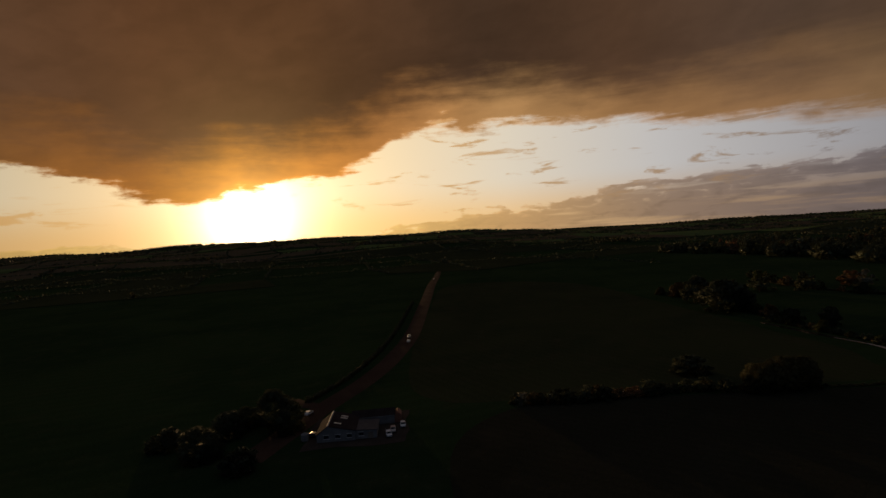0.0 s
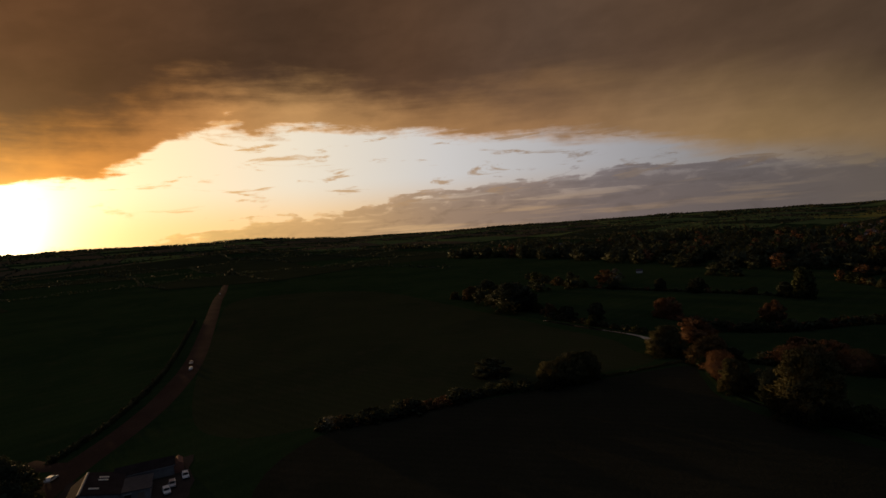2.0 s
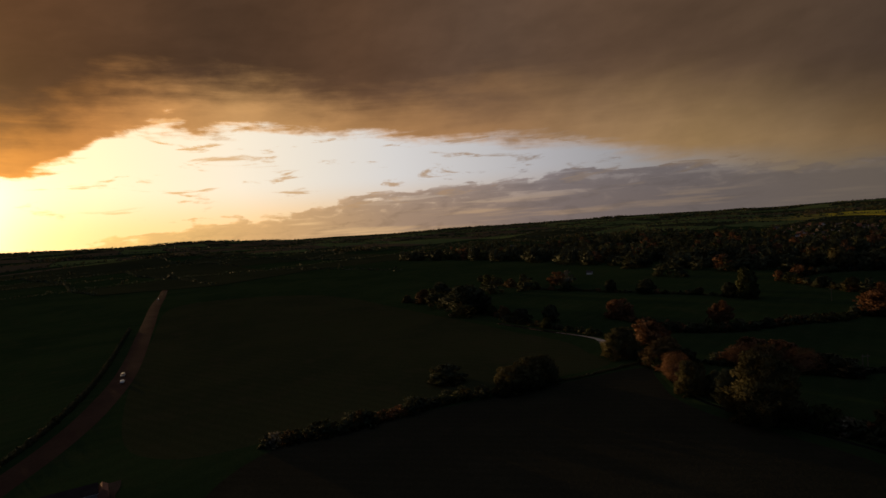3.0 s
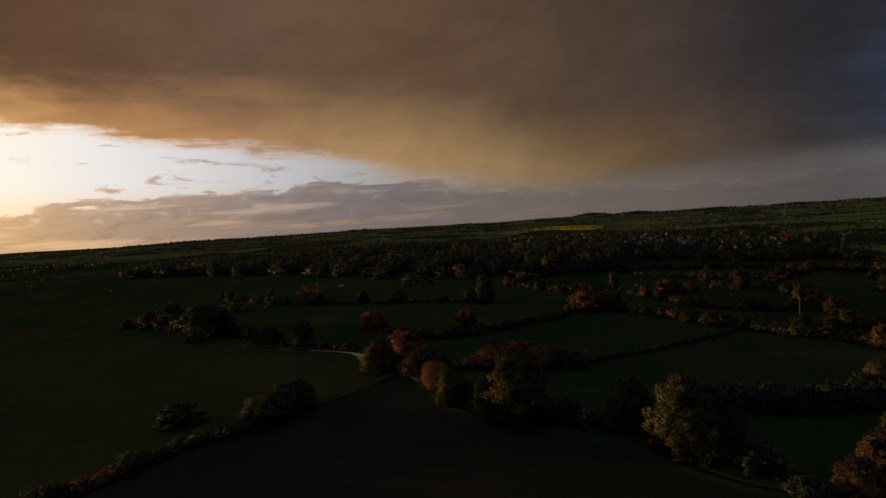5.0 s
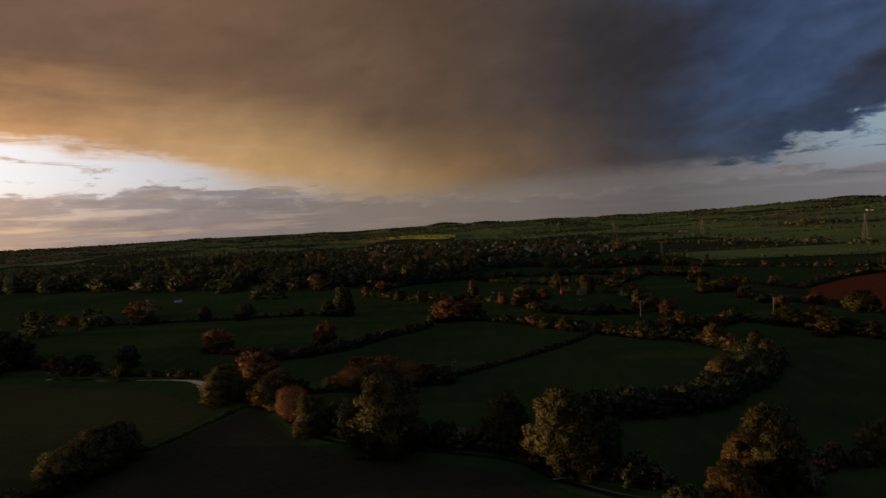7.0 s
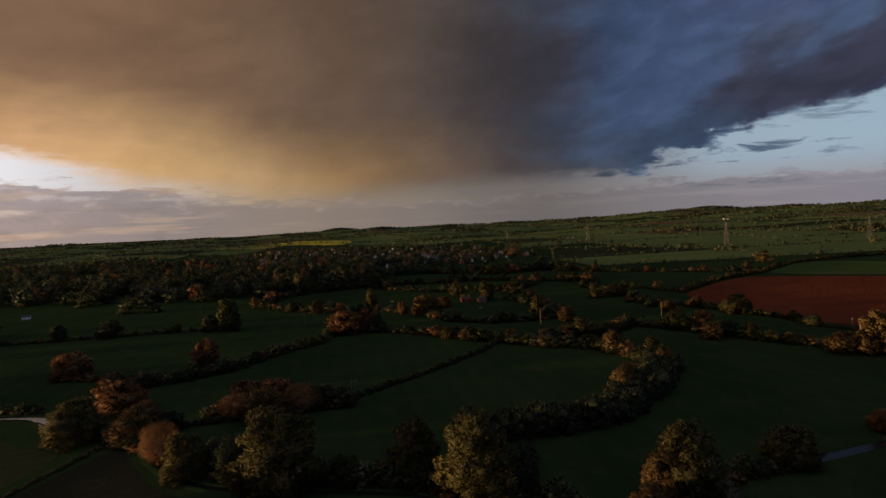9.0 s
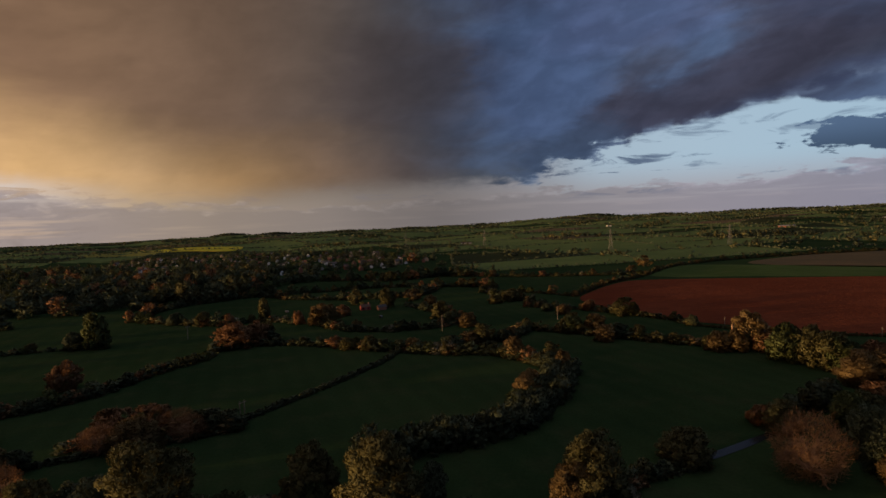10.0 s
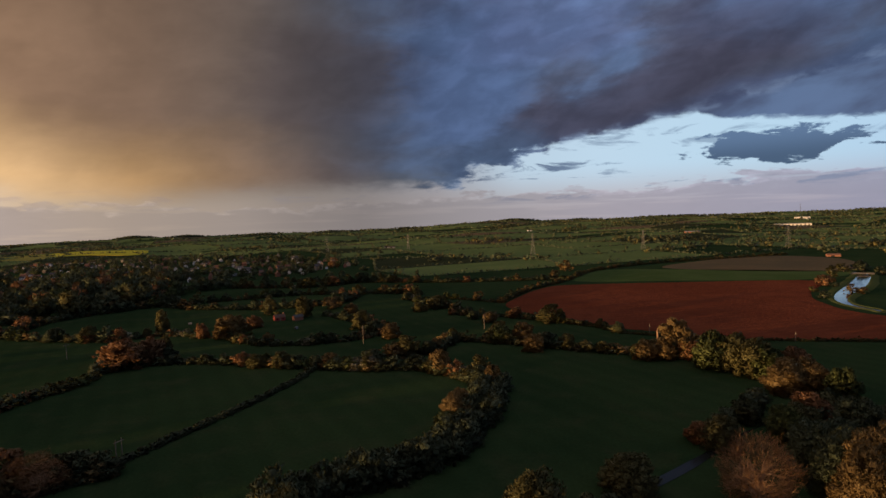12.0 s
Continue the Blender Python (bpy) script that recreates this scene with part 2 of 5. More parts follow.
    away = level([(-180, 1.0), (0, 1.0), (10, 0.35), (60, 0.3), (100, 0.45), (180, 0.6)], 1.0)
    cloud = g.scale(cloud, g.math("MULTIPLY_ADD", g.mul(g.smooth(curl, 0.32, 0.68, -1.0, 1.0), away), 0.13, 1.0))
    rim = g.mul(g.smooth(rise, 1.1, 0.1), level([(-180, 0.3), (-40, 0.4), (-8, 0.6), (-1, 0.5), (5, 0.0), (180, 0.0)], 1.0))
    cloud = g.mix(g.mul(rim, g.smooth(curl, 0.46, 0.6)), cloud, lin(124, 144, 174))
    warm = by_az([(-180, (0.9, 0.9, 0.9)), (8, (0.9, 0.9, 0.9)), (22, (0.93, 0.88, 0.83)), (40, (0.96, 0.88, 0.79)), (90, (0.96, 0.87, 0.79)), (108, (0.96, 0.87, 0.8)), (150, (0.93, 0.88, 0.84)), (180, (0.9, 0.9, 0.9))])
    cloud = g.scale(g.mix(1.0, cloud, warm, "MULTIPLY"), 1 / 0.9)
    cloud = g.scale(cloud, g.math("MULTIPLY_ADD", broad, 0.8, 0.6))
    cloud = g.scale(cloud, g.math("MULTIPLY_ADD", streak, 0.16, 0.92))
    cloud = g.scale(cloud, g.math("MULTIPLY_ADD", billow, 0.5, 0.75))
    shine = g.mul(g.smooth(rise, 0.9, 0.0), level([(-180, 0.25), (0, 0.15), (20, 0.0), (45, 0.1), (60, 0.5), (100, 0.8), (120, 0.5), (140, 0.6), (180, 0.3)], 1.0))
    cloud = g.scale(cloud, g.math("MULTIPLY_ADD", g.mul(shine, g.smooth(fine, 0.35, 0.6)), 0.9, 1.0))
    # Overhead, out of view, an even grey is mixed in for more fill light.
    cloud = g.mix(g.smooth(el, 24.0, 50.0, 0.0, 0.85), cloud, lin(128, 131, 142))
    sky_col = g.mix(deck, sky_col, cloud)
    sky_col = g.scale(sky_col, level([(-180, 1.0), (-16, 0.98), (-4, 0.88), (8, 0.67), (20, 0.93), (30, 0.95), (40, 1.12), (60, 1.4), (90, 1.45), (110, 1.6), (130, 1.5), (180, 1.4)], 2.0))

    # glare of the sun round its disc, dimmed by the cloud before it
    dot = nodes.new("ShaderNodeVectorMath")
    dot.operation = "DOT_PRODUCT"
    g.put(dot.inputs[0], direction)
    dot.inputs[1].default_value = (SUN_DIR - Vector((0, 0, 0.01))).normalized()
    angle = g.mul(g.math("ARCCOSINE", g.math("MINIMUM", dot.outputs["Value"], 0.99999)), deg)
    near = g.math("EXPONENT", g.mul(angle, -1 / 2.0))
    wide = g.math("EXPONENT", g.mul(angle, -1 / 5.5))
    glow = g.mul(g.add(g.mul(near, 1.6), g.mul(wide, 0.75)), g.mul(deck, GAIN * 2.0))
    glare = g.plus(g.scale((1.0, 0.9, 0.64), g.mul(near, 11.0)), g.scale((1.0, 0.8, 0.48), g.mul(wide, 2.4)))
    sky_col = g.plus(sky_col, g.scale(glare, g.mul(g.sub(1.0, deck), GAIN * 2.0)))
    sky_col = g.plus(sky_col, g.scale((1.0, 0.6, 0.2), glow))
    back = nodes["Background"]
    g.put(back.inputs[0], g.scale(sky_col, 10.0))
    back.inputs[1].default_value = 0.1


build_sky()

# ---- materials ----


def material(name, a, b, rough=0.85, scale=1.0, bump=0.0, fleck=8.0, metal=0.0, spec=0.3, per_object=0.0):
    """A surface between two colours, mottled broadly and finely, with a little relief."""
    m = bpy.data.materials.new(name)
    m.use_nodes = True
    g = Graph(m.node_tree)
    p = m.node_tree.nodes["Principled BSDF"]
    where = m.node_tree.nodes.new("ShaderNodeTexCoord").outputs["Object"]
    n1 = g.noise(where, scale, 4.0, 0.6)
    n2 = g.noise(where, scale * fleck, 3.0, 0.6)
    f = g.smooth(g.add(g.mul(n1, 0.65), g.mul(n2, 0.35)), 0.34, 0.66)
    if per_object:
        rnd = m.node_tree.nodes.new("ShaderNodeObjectInfo").outputs["Random"]
        f = g.math("ADD", g.mul(f, 1 - per_object), g.mul(rnd, per_object), clamp=True)
    g.put(p.inputs["Base Color"], g.mix(f, (*a, 1), (*b, 1)))
    p.inputs["Roughness"].default_value, p.inputs["Metallic"].default_value = rough, metal
    p.inputs["Specular IOR Level"].default_value = spec
    if bump:
        n = m.node_tree.nodes.new("ShaderNodeBump")
        n.inputs["Strength"].default_value, n.inputs["Distance"].default_value = 1.0, bump
        g.put(n.inputs["Height"], n2)
        g.put(p.inputs["Normal"], n.outputs[0])
    return m


def grass_material(name, a, b, c, stripe=0.0, turn=0.0, furrow=0.0, clods=0.25):
    """Pasture or crop seen from far above: broad patches, tufts and faint tracks of the mower or drill."""
    m = bpy.data.materials.new(name)
    m.use_nodes = True
    g = Graph(m.node_tree)
    p = m.node_tree.nodes["Principled BSDF"]
    where = m.node_tree.nodes.new("ShaderNodeTexCoord").outputs["Object"]
    sep = m.node_tree.nodes.new("ShaderNodeSeparateXYZ")
    g.put(sep.inputs[0], where)
    broad = g.noise(where, 0.012, 4.0, 0.55, 0.5)
    patch = g.noise(where, 0.07, 5.0, 0.6)
    tuft = g.noise(where, 0.9, 4.0, 0.65)
    col = g.mix(g.smooth(broad, 0.35, 0.65), (*a, 1), (*b, 1))
    col = g.mix(g.mul(g.smooth(patch, 0.45, 0.75), 0.7), col, (*c, 1))
    across = g.add(g.mul(sep.outputs[0], math.cos(turn)), g.mul(sep.outputs[1], math.sin(turn)))
    if stripe:
        wave = g.math("SINE", g.add(g.mul(across, 2 * math.pi / stripe), g.mul(patch, 5.0)))
        col = g.scale(col, g.math("MULTIPLY_ADD", wave, 0.04, 1.0))
    col = g.scale(col, g.math("MULTIPLY_ADD", tuft, 0.7, 0.65))
    g.put(p.inputs["Base Color"], col)
    p.inputs["Roughness"].default_value, p.inputs["Specular IOR Level"].default_value = 1.0, 0.0
    n = m.node_tree.nodes.new("ShaderNodeBump")
    n.inputs["Strength"].default_value, n.inputs["Distance"].default_value = min(1.0, 0.35 + clods), clods
    relief = tuft
    if furrow:
        relief = g.add(tuft, g.mul(g.math("SINE", g.add(g.mul(across, 2 * math.pi / furrow), g.mul(patch, 3.0))), 0.7))
    g.put(n.inputs["Height"], relief)
    g.put(p.inputs["Normal"], n.outputs[0])
    return m


def leaf_material(name, dark, light, through_leaf=0.2):
    m = bpy.data.materials.new(name)
    m.use_nodes = True
    g = Graph(m.node_tree)
    nodes = m.node_tree.nodes
    p = nodes["Principled BSDF"]
    island = nodes.new("ShaderNodeNewGeometry").outputs["Random Per Island"]
    rnd = nodes.new("ShaderNodeObjectInfo").outputs["Random"]
    f = g.math("ADD", g.mul(island, 0.14), g.mul(rnd, 0.86), clamp=True)
    col = g.mix(f, (*dark, 1), (*light, 1))
    g.put(p.inputs["Base Color"], col)
    p.inputs["Roughness"].default_value, p.inputs["Specular IOR Level"].default_value = 0.7, 0.15
    t = nodes.new("ShaderNodeBsdfTranslucent")
    g.put(t.inputs[0], col)
    mx = nodes.new("ShaderNodeMixShader")
    mx.inputs[0].default_value = through_leaf
    g.put(mx.inputs[1], p.outputs[0])
    g.put(mx.inputs[2], t.outputs[0])
    g.put(nodes["Material Output"].inputs[0], mx.outputs[0])
    return m


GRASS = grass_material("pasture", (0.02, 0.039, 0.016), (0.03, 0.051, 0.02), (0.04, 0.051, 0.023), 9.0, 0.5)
# Kept brighter than near grass, the missing haze put into its colour.
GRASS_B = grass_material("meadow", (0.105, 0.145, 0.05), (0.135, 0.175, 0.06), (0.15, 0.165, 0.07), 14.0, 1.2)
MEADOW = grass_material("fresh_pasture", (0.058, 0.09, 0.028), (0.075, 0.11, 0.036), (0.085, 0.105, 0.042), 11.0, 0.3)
CROP = grass_material("young_crop", (0.033, 0.041, 0.02), (0.042, 0.049, 0.023), (0.05, 0.049, 0.027), 5.0, 2.2)
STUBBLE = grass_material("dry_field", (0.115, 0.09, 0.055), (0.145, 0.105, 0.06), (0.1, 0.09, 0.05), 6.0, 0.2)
TILTH = grass_material("dark_tilled_soil", (0.025, 0.026, 0.017), (0.033, 0.032, 0.021), (0.04, 0.038, 0.025), 4.0, 2.6)
RAPE = grass_material("flowering_rape", (0.52, 0.43, 0.045), (0.62, 0.52, 0.06), (0.4, 0.37, 0.06), 12.0, 0.9)
YOUNG_RAPE = grass_material("budding_rape", (0.2, 0.19, 0.05), (0.25, 0.23, 0.06), (0.17, 0.17, 0.055), 12.0, 0.9)
RED_SOIL = grass_material("red_ploughed_soil", (0.15, 0.042, 0.021), (0.185, 0.053, 0.026), (0.118, 0.035, 0.019), 7.0, 1.75, 1.5)
VERGE = grass_material("verge_grass", (0.06, 0.08, 0.025), (0.08, 0.095, 0.035), (0.11, 0.1, 0.05))
LEAF = {
    "orange": leaf_material("copper_spring_leaves", (0.155, 0.106, 0.045), (0.225, 0.155, 0.066)),
    "olive": leaf_material("olive_leaves", (0.0936, 0.0888, 0.0372), (0.142, 0.128, 0.0504)),
    "green": leaf_material("fresh_green_leaves", (0.072, 0.0888, 0.0324), (0.108, 0.125, 0.0432)),
    "russet": leaf_material("russet_twigs", (0.228, 0.12, 0.06), (0.3, 0.163, 0.0792)),
    "dark": leaf_material("dark_hedge_leaves", (0.068, 0.083, 0.048), (0.1, 0.116, 0.063)),
    "pale": leaf_material("pale_blossom_leaves", (0.204, 0.192, 0.132), (0.312, 0.288, 0.204)),
}
PALE_BARK = material("pale_twig_bark", (0.24, 0.135, 0.075), (0.36, 0.22, 0.125), 0.9, 1.5, 0.02)
BARK = material("bark", (0.06, 0.045, 0.033), (0.14, 0.1, 0.07), 0.9, 1.5, 0.03)
# The red cast of the lens flare is put into this colour.
ROAD = material("dusty_flare_asphalt", (0.06, 0.037, 0.027), (0.085, 0.052, 0.037), 0.95, 0.05, 0.01, 20, spec=0.003)
WOOD = material("weathered_pole_wood", (0.16, 0.13, 0.1), (0.26, 0.21, 0.16), 0.85, 1.0)
STEEL = material("galvanised_steel", (0.11, 0.107, 0.104), (0.17, 0.163, 0.156), 0.6, 0.6, metal=0.3)
RENDER_W = material("white_rendered_wall", (0.58, 0.55, 0.51), (0.8, 0.78, 0.74), 0.85, 0.4, per_object=0.4)
BRICK_W = material("red_brick_wall", (0.2, 0.085, 0.055), (0.32, 0.15, 0.1), 0.9, 0.5, per_object=0.5)
BUFF_W = material("buff_stone_wall", (0.3, 0.22, 0.15), (0.45, 0.36, 0.26), 0.9, 0.5, per_object=0.5)
SLATE = material("slate_roof", (0.06, 0.056, 0.06), (0.11, 0.1, 0.1), 0.8, 0.8, spec=0.12, per_object=0.4)
TILE = material("clay_tile_roof", (0.09, 0.05, 0.036), (0.155, 0.08, 0.058), 0.8, 0.8, per_object=0.4)
RED_PAINT = material("red_painted_boards", (0.22, 0.035, 0.028), (0.3, 0.05, 0.04), 0.6, 0.8)
SHEET = material("pale_sheet_roof", (0.24, 0.235, 0.23), (0.36, 0.35, 0.34), 0.7, 0.3, spec=0.15)
DARK_SHEET = material("dark_sheet_roof", (0.03, 0.022, 0.022), (0.05, 0.038, 0.036), 0.95, 0.3, spec=0.02)
PLASTIC = material("translucent_rooflight", (0.5, 0.5, 0.47), (0.62, 0.62, 0.58), 0.35, 0.6)
RUBBER = material("tyre_rubber", (0.02, 0.02, 0.02), (0.04, 0.04, 0.04), 0.9, 2.0)
CHROME = material("lamp_glass", (0.7, 0.7, 0.68), (0.85, 0.85, 0.82), 0.1, 2.0, metal=0.7)
GRIT = material("yard_gravel", (0.05, 0.04, 0.034), (0.085, 0.068, 0.056), 0.95, 0.12, 0.02, 20, spec=0.0)
LIMEWASH = material("grey_limewashed_wall", (0.16, 0.16, 0.16), (0.24, 0.24, 0.24), 0.9, 0.5)
CAR_PAINT = [material("white_car_paint", (0.7, 0.7, 0.7), (0.8, 0.8, 0.8), 0.3, 0.5, spec=0.5), material("silver_car_paint", (0.4, 0.4, 0.42), (0.5, 0.5, 0.52), 0.3, 0.5, metal=0.5),
             material("dark_car_paint", (0.03, 0.04, 0.07), (0.05, 0.06, 0.09), 0.3, 0.5, spec=0.5)]


def plain(name, colour, rough, metal=0.0, trans=0.0):
    m = bpy.data.materials.new(name)
    m.use_nodes = True
    p = m.node_tree.nodes["Principled BSDF"]
    p.inputs["Base Color"].default_value = (*colour, 1)
    p.inputs["Roughness"].default_value, p.inputs["Metallic"].default_value = rough, metal
    p.inputs["Transmission Weight"].default_value = trans
    return m


PANE = plain("dark_window_pane", (0.02, 0.025, 0.03), 0.08)


def water_material(name, gloss, rough, ripple=0.35):
    m = plain(name, (0.014, 0.016, 0.015), rough)
    m.node_tree.nodes["Principled BSDF"].inputs["Specular IOR Level"].default_value = gloss
    g = Graph(m.node_tree)
    where = m.node_tree.nodes.new("ShaderNodeTexCoord").outputs["Object"]
    n = m.node_tree.nodes.new("ShaderNodeBump")
    n.inputs["Strength"].default_value, n.inputs["Distance"].default_value = ripple, 0.04
    g.put(n.inputs["Height"], g.noise(where, 1.4, 3.0))
    g.put(m.node_tree.nodes["Principled BSDF"].inputs["Normal"], n.outputs[0])
    return m


WATER = water_material("muddy_stream_water", 0.12, 0.22)
PALE_BEND = material("pale_bend_water", (0.3, 0.28, 0.26), (0.5, 0.48, 0.45), 0.4, 0.5, 0.05)
RIVER_WATER = water_material("river_water", 0.7, 0.07, 0.12)
# ---- land ----
HUB = (-60.0, 60.0)
RIM = [(-180, -0.1), (-60, -0.15), (-39, -0.13), (-32, -0.2), (-20, -0.2), (-12, -0.22), (-7, -0.05), (-2, -0.15), (4, -0.5), (12, -0.55), (17, -0.55), (30, -0.5), (40, -0.68),
       (58, -0.55), (70, -0.65), (84, -0.62), (97, -0.12), (105, 0.0), (113, 0.05), (122, 0.14), (128, -0.02), (136, 0.05), (150, 0.0), (180, -0.1)]


def ease(x, lo, hi):
    k = np.clip((np.asarray(x, float) - lo) / (hi - lo), 0, 1)
    return k * k * (3 - 2 * k)


def land(x, y):
    """Height of the land: a flat valley floor that rises to low hills far off."""
    x, y = np.asarray(x, float), np.asarray(y, float)
    dx, dy = x - HUB[0], y - HUB[1]
    r = np.hypot(dx, dy)
    a = np.degrees(np.arctan2(-dx, dy))
    rim = 62.0 + 4100.0 * np.tan(np.radians(np.interp(a, [p[0] for p in RIM], [p[1] for p in RIM])))
    roll = 1.3 * np.sin(x / 310.0 + 1.3) * np.cos(y / 270.0 + 0.4) + 0.9 * np.sin(x / 150.0 - y / 190.0) + 0.5 * np.sin(x / 90.0 + y / 120.0)
    return rim * ease(r, 1150, 4000) + roll * 5.5 * ease(r, 850, 2200) * (1 - 0.5 * ease(r, 3200, 4100))


def mesh_of(name, verts, faces, mat, smooth=False, normals=None):
    """A mesh from arrays: verts n x 3, faces n x 3 or n x 4."""
    verts, faces = np.asarray(verts, np.float32), np.asarray(faces, np.int32)
    me = bpy.data.meshes.new(name)
    k = faces.shape[1]
    me.vertices.add(len(verts))
    me.vertices.foreach_set("co", verts.ravel())
    me.loops.add(faces.size)
    me.loops.foreach_set("vertex_index", faces.ravel())
    me.polygons.add(len(faces))
    me.polygons.foreach_set("loop_start", np.arange(0, faces.size, k, dtype=np.int32))
    me.polygons.foreach_set("use_smooth", np.full(len(faces), smooth))
    me.update(calc_edges=True)
    if normals is not None:
        me.normals_split_custom_set_from_vertices(normals)
    me.materials.append(mat)
    return me


def soft_normals(rng, out, corners=4):
    """Normals of a leafy mass: those of its rounded form, a little unsettled, one for all corners of a clump."""
    n = out / (np.linalg.norm(out, axis=1, keepdims=True) + 1e-6) + rng.normal(0, 0.12, out.shape)
    n /= np.linalg.norm(n, axis=1, keepdims=True) + 1e-6
    return np.repeat(n, corners, axis=0).astype(np.float32)


def part(name, bm, mat, parent, label=""):
    me = bpy.data.meshes.new(name)
    bm.to_mesh(me)
    bm.free()
    me.materials.append(mat)
    ob = new(name, me)
    ob.parent = parent
    return tagged(ob, label)


def build_ground():
    rings = np.concatenate([[0.0], np.geomspace(40, 4860, 76)])
    seg = 220
    ang = np.arange(seg) * 2 * math.pi / seg
    px = HUB[0] + rings[:, None] * np.sin(ang)[None]
    py = HUB[1] + rings[:, None] * np.cos(ang)[None]
    v = np.stack([px, py, land(px, py)], -1).reshape(-1, 3)
    f = []
    for i in range(len(rings) - 1):
        for j in range(seg):
            k = (j + 1) % seg
            f.append((i * seg + j, i * seg + k, (i + 1) * seg + k, (i + 1) * seg + j))
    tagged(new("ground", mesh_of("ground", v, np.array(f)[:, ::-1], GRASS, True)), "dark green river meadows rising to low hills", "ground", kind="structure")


build_ground()


def inside(x, y, poly):
    hit = False
    for (x0, y0), (x1, y1) in zip(poly, poly[1:] + poly[:1]):
        if (y0 > y) != (y1 > y) and x < (x1 - x0) * (y - y0) / (y1 - y0) + x0:
            hit = not hit
    return hit


def rounded(pts):
    """A smooth closed outline through the points."""
    ring = []
    n = len(pts)
    for i in range(n):
        a, b, c, d = pts[i - 1], pts[i], pts[(i + 1) % n], pts[(i + 2) % n]
        for k in range(6):
            t = k / 6
            ring.append(0.5 * (2 * b + (c - a) * t + (2 * a - 5 * b + 4 * c - d) * t * t + (3 * b - a - 3 * c + d) * t ** 3))
    return ring


def plough(field, outline, mat, step, rough, turn):
    """Clods and furrows over a field: a rough sheet of turned earth."""
    ring = np.array([p[:2] for p in rounded([Vector((*p, 0)) for p in outline])])
    lo, hi = ring.min(0), ring.max(0)
    x, y = np.meshgrid(np.arange(lo[0], hi[0], step), np.arange(lo[1], hi[1], step))
    rng = np.random.default_rng(12)
    x, y = x + rng.uniform(-0.3, 0.3, x.shape) * step, y + rng.uniform(-0.3, 0.3, y.shape) * step
    hit = np.zeros(x.shape, bool)
    for (x0, y0), (x1, y1) in zip(ring, np.roll(ring, -1, axis=0)):
        hit ^= ((y0 > y) != (y1 > y)) & (x < (x1 - x0) * (y - y0) / (y1 - y0 + 1e-9) + x0)
    across = x * math.cos(turn) + y * math.sin(turn)
    z = land(x, y) + 0.06 + rough * (rng.uniform(0, 1, x.shape) ** 1.5 + 0.25 * (1 + np.sin(across * 0.8 + 0.4 * np.sin(y * 0.05))))
    cells = (hit[:-1, :-1] & hit[1:, :-1] & hit[:-1, 1:] & hit[1:, 1:]).ravel()
    at = np.arange(x.size).reshape(x.shape)
    f = np.stack([at[:-1, :-1], at[:-1, 1:], at[1:, 1:], at[1:, :-1]], -1).reshape(-1, 4)[cells]
    used, f = np.unique(f, return_inverse=True)
    v = np.stack([x, y, z], -1).reshape(-1, 3)[used]
    new("clods", mesh_of("clods", v, f.reshape(-1, 4), mat)).parent = field


def lay_field(name, outline, mat, label, lift=0.02):
    """A field of its own soil or crop: a low slab over the ground with a rounded outline."""
    bm = bmesh.new()
    pts = [Vector((*p, 0)) for p in outline]
    ring = rounded(pts)
    top = [bm.verts.new((p.x, p.y, float(land(p.x, p.y)) + lift)) for p in ring]
    low = [bm.verts.new((p.x, p.y, float(land(p.x, p.y)) - 0.1)) for p in ring]
    for i in range(len(ring)):
        j = (i + 1) % len(ring)
        bm.faces.new((top[i], low[i], low[j], top[j]))
    bmesh.ops.triangulate(bm, faces=[bm.faces.new(top)])
    bmesh.ops.recalc_face_normals(bm, faces=bm.faces)
    me = bpy.data.meshes.new(name)
    bm.to_mesh(me)
    bm.free()
    me.materials.append(mat)
    return tagged(new(name, me), label, "field", kind="structure")


RED_FIELD = [(-21, 445), (-5, 501), (28, 556), (60, 566), (148, 557), (258, 535), (209, 466), (186, 421), (186, 366), (260, 300), (141, 311), (76, 323), (52, 343), (19, 371)]
plough(lay_field("field_1", RED_FIELD, RED_SOIL, "bare red ploughed field in low sun"), RED_FIELD, RED_SOIL, 1.3, 0.2, 1.75)
lay_field("field_2", [(194, 695), (336, 605), (431, 739), (384, 827), (274, 779)], STUBBLE, "dry brown field beyond the red one")
lay_field("field_3", [(70, 590), (150, 572), (264, 546), (326, 600), (188, 682), (120, 700), (66, 640)], MEADOW, "bright green strip of meadow")
lay_field("field_4", [(-250, -50), (-420, -66), (-640, -70), (-600, 60), (-380, 120), (-300, 136), (-262, 145), (-236, 141), (-216, 137), (-211, 100), (-210, 66), (-203, 10), (-203, -30)], CROP, "dull young crop beside the road")

lay_field("field_5", [(-202, 66), (-204, 110), (-204, 144), (-188, 138), (-170, 129), (-150, 127), (-130, 131), (-110, 134), (-92, 128), (-66, 129), (-48, 90), (-70, 10), (-150, -20), (-196, 4)], TILTH, "dark tilled field south of the stream")

# ---- road, river ----


def curve_points(line, step):
    """Points at even steps along a smooth line through the given ones."""
    pts = [Vector((*p, 0)) for p in line]
    pts = [2 * pts[0] - pts[1]] + pts + [2 * pts[-1] - pts[-2]]
    out = []
    for a, b, c, d in zip(pts, pts[1:], pts[2:], pts[3:]):
        n = max(2, int((c - b).length / step))
        for k in range(n):
            t = k / n
            out.append(0.5 * (2 * b + (c - a) * t + (2 * a - 5 * b + 4 * c - d) * t * t + (3 * b - a - 3 * c + d) * t ** 3))
    return out + [pts[-2]]


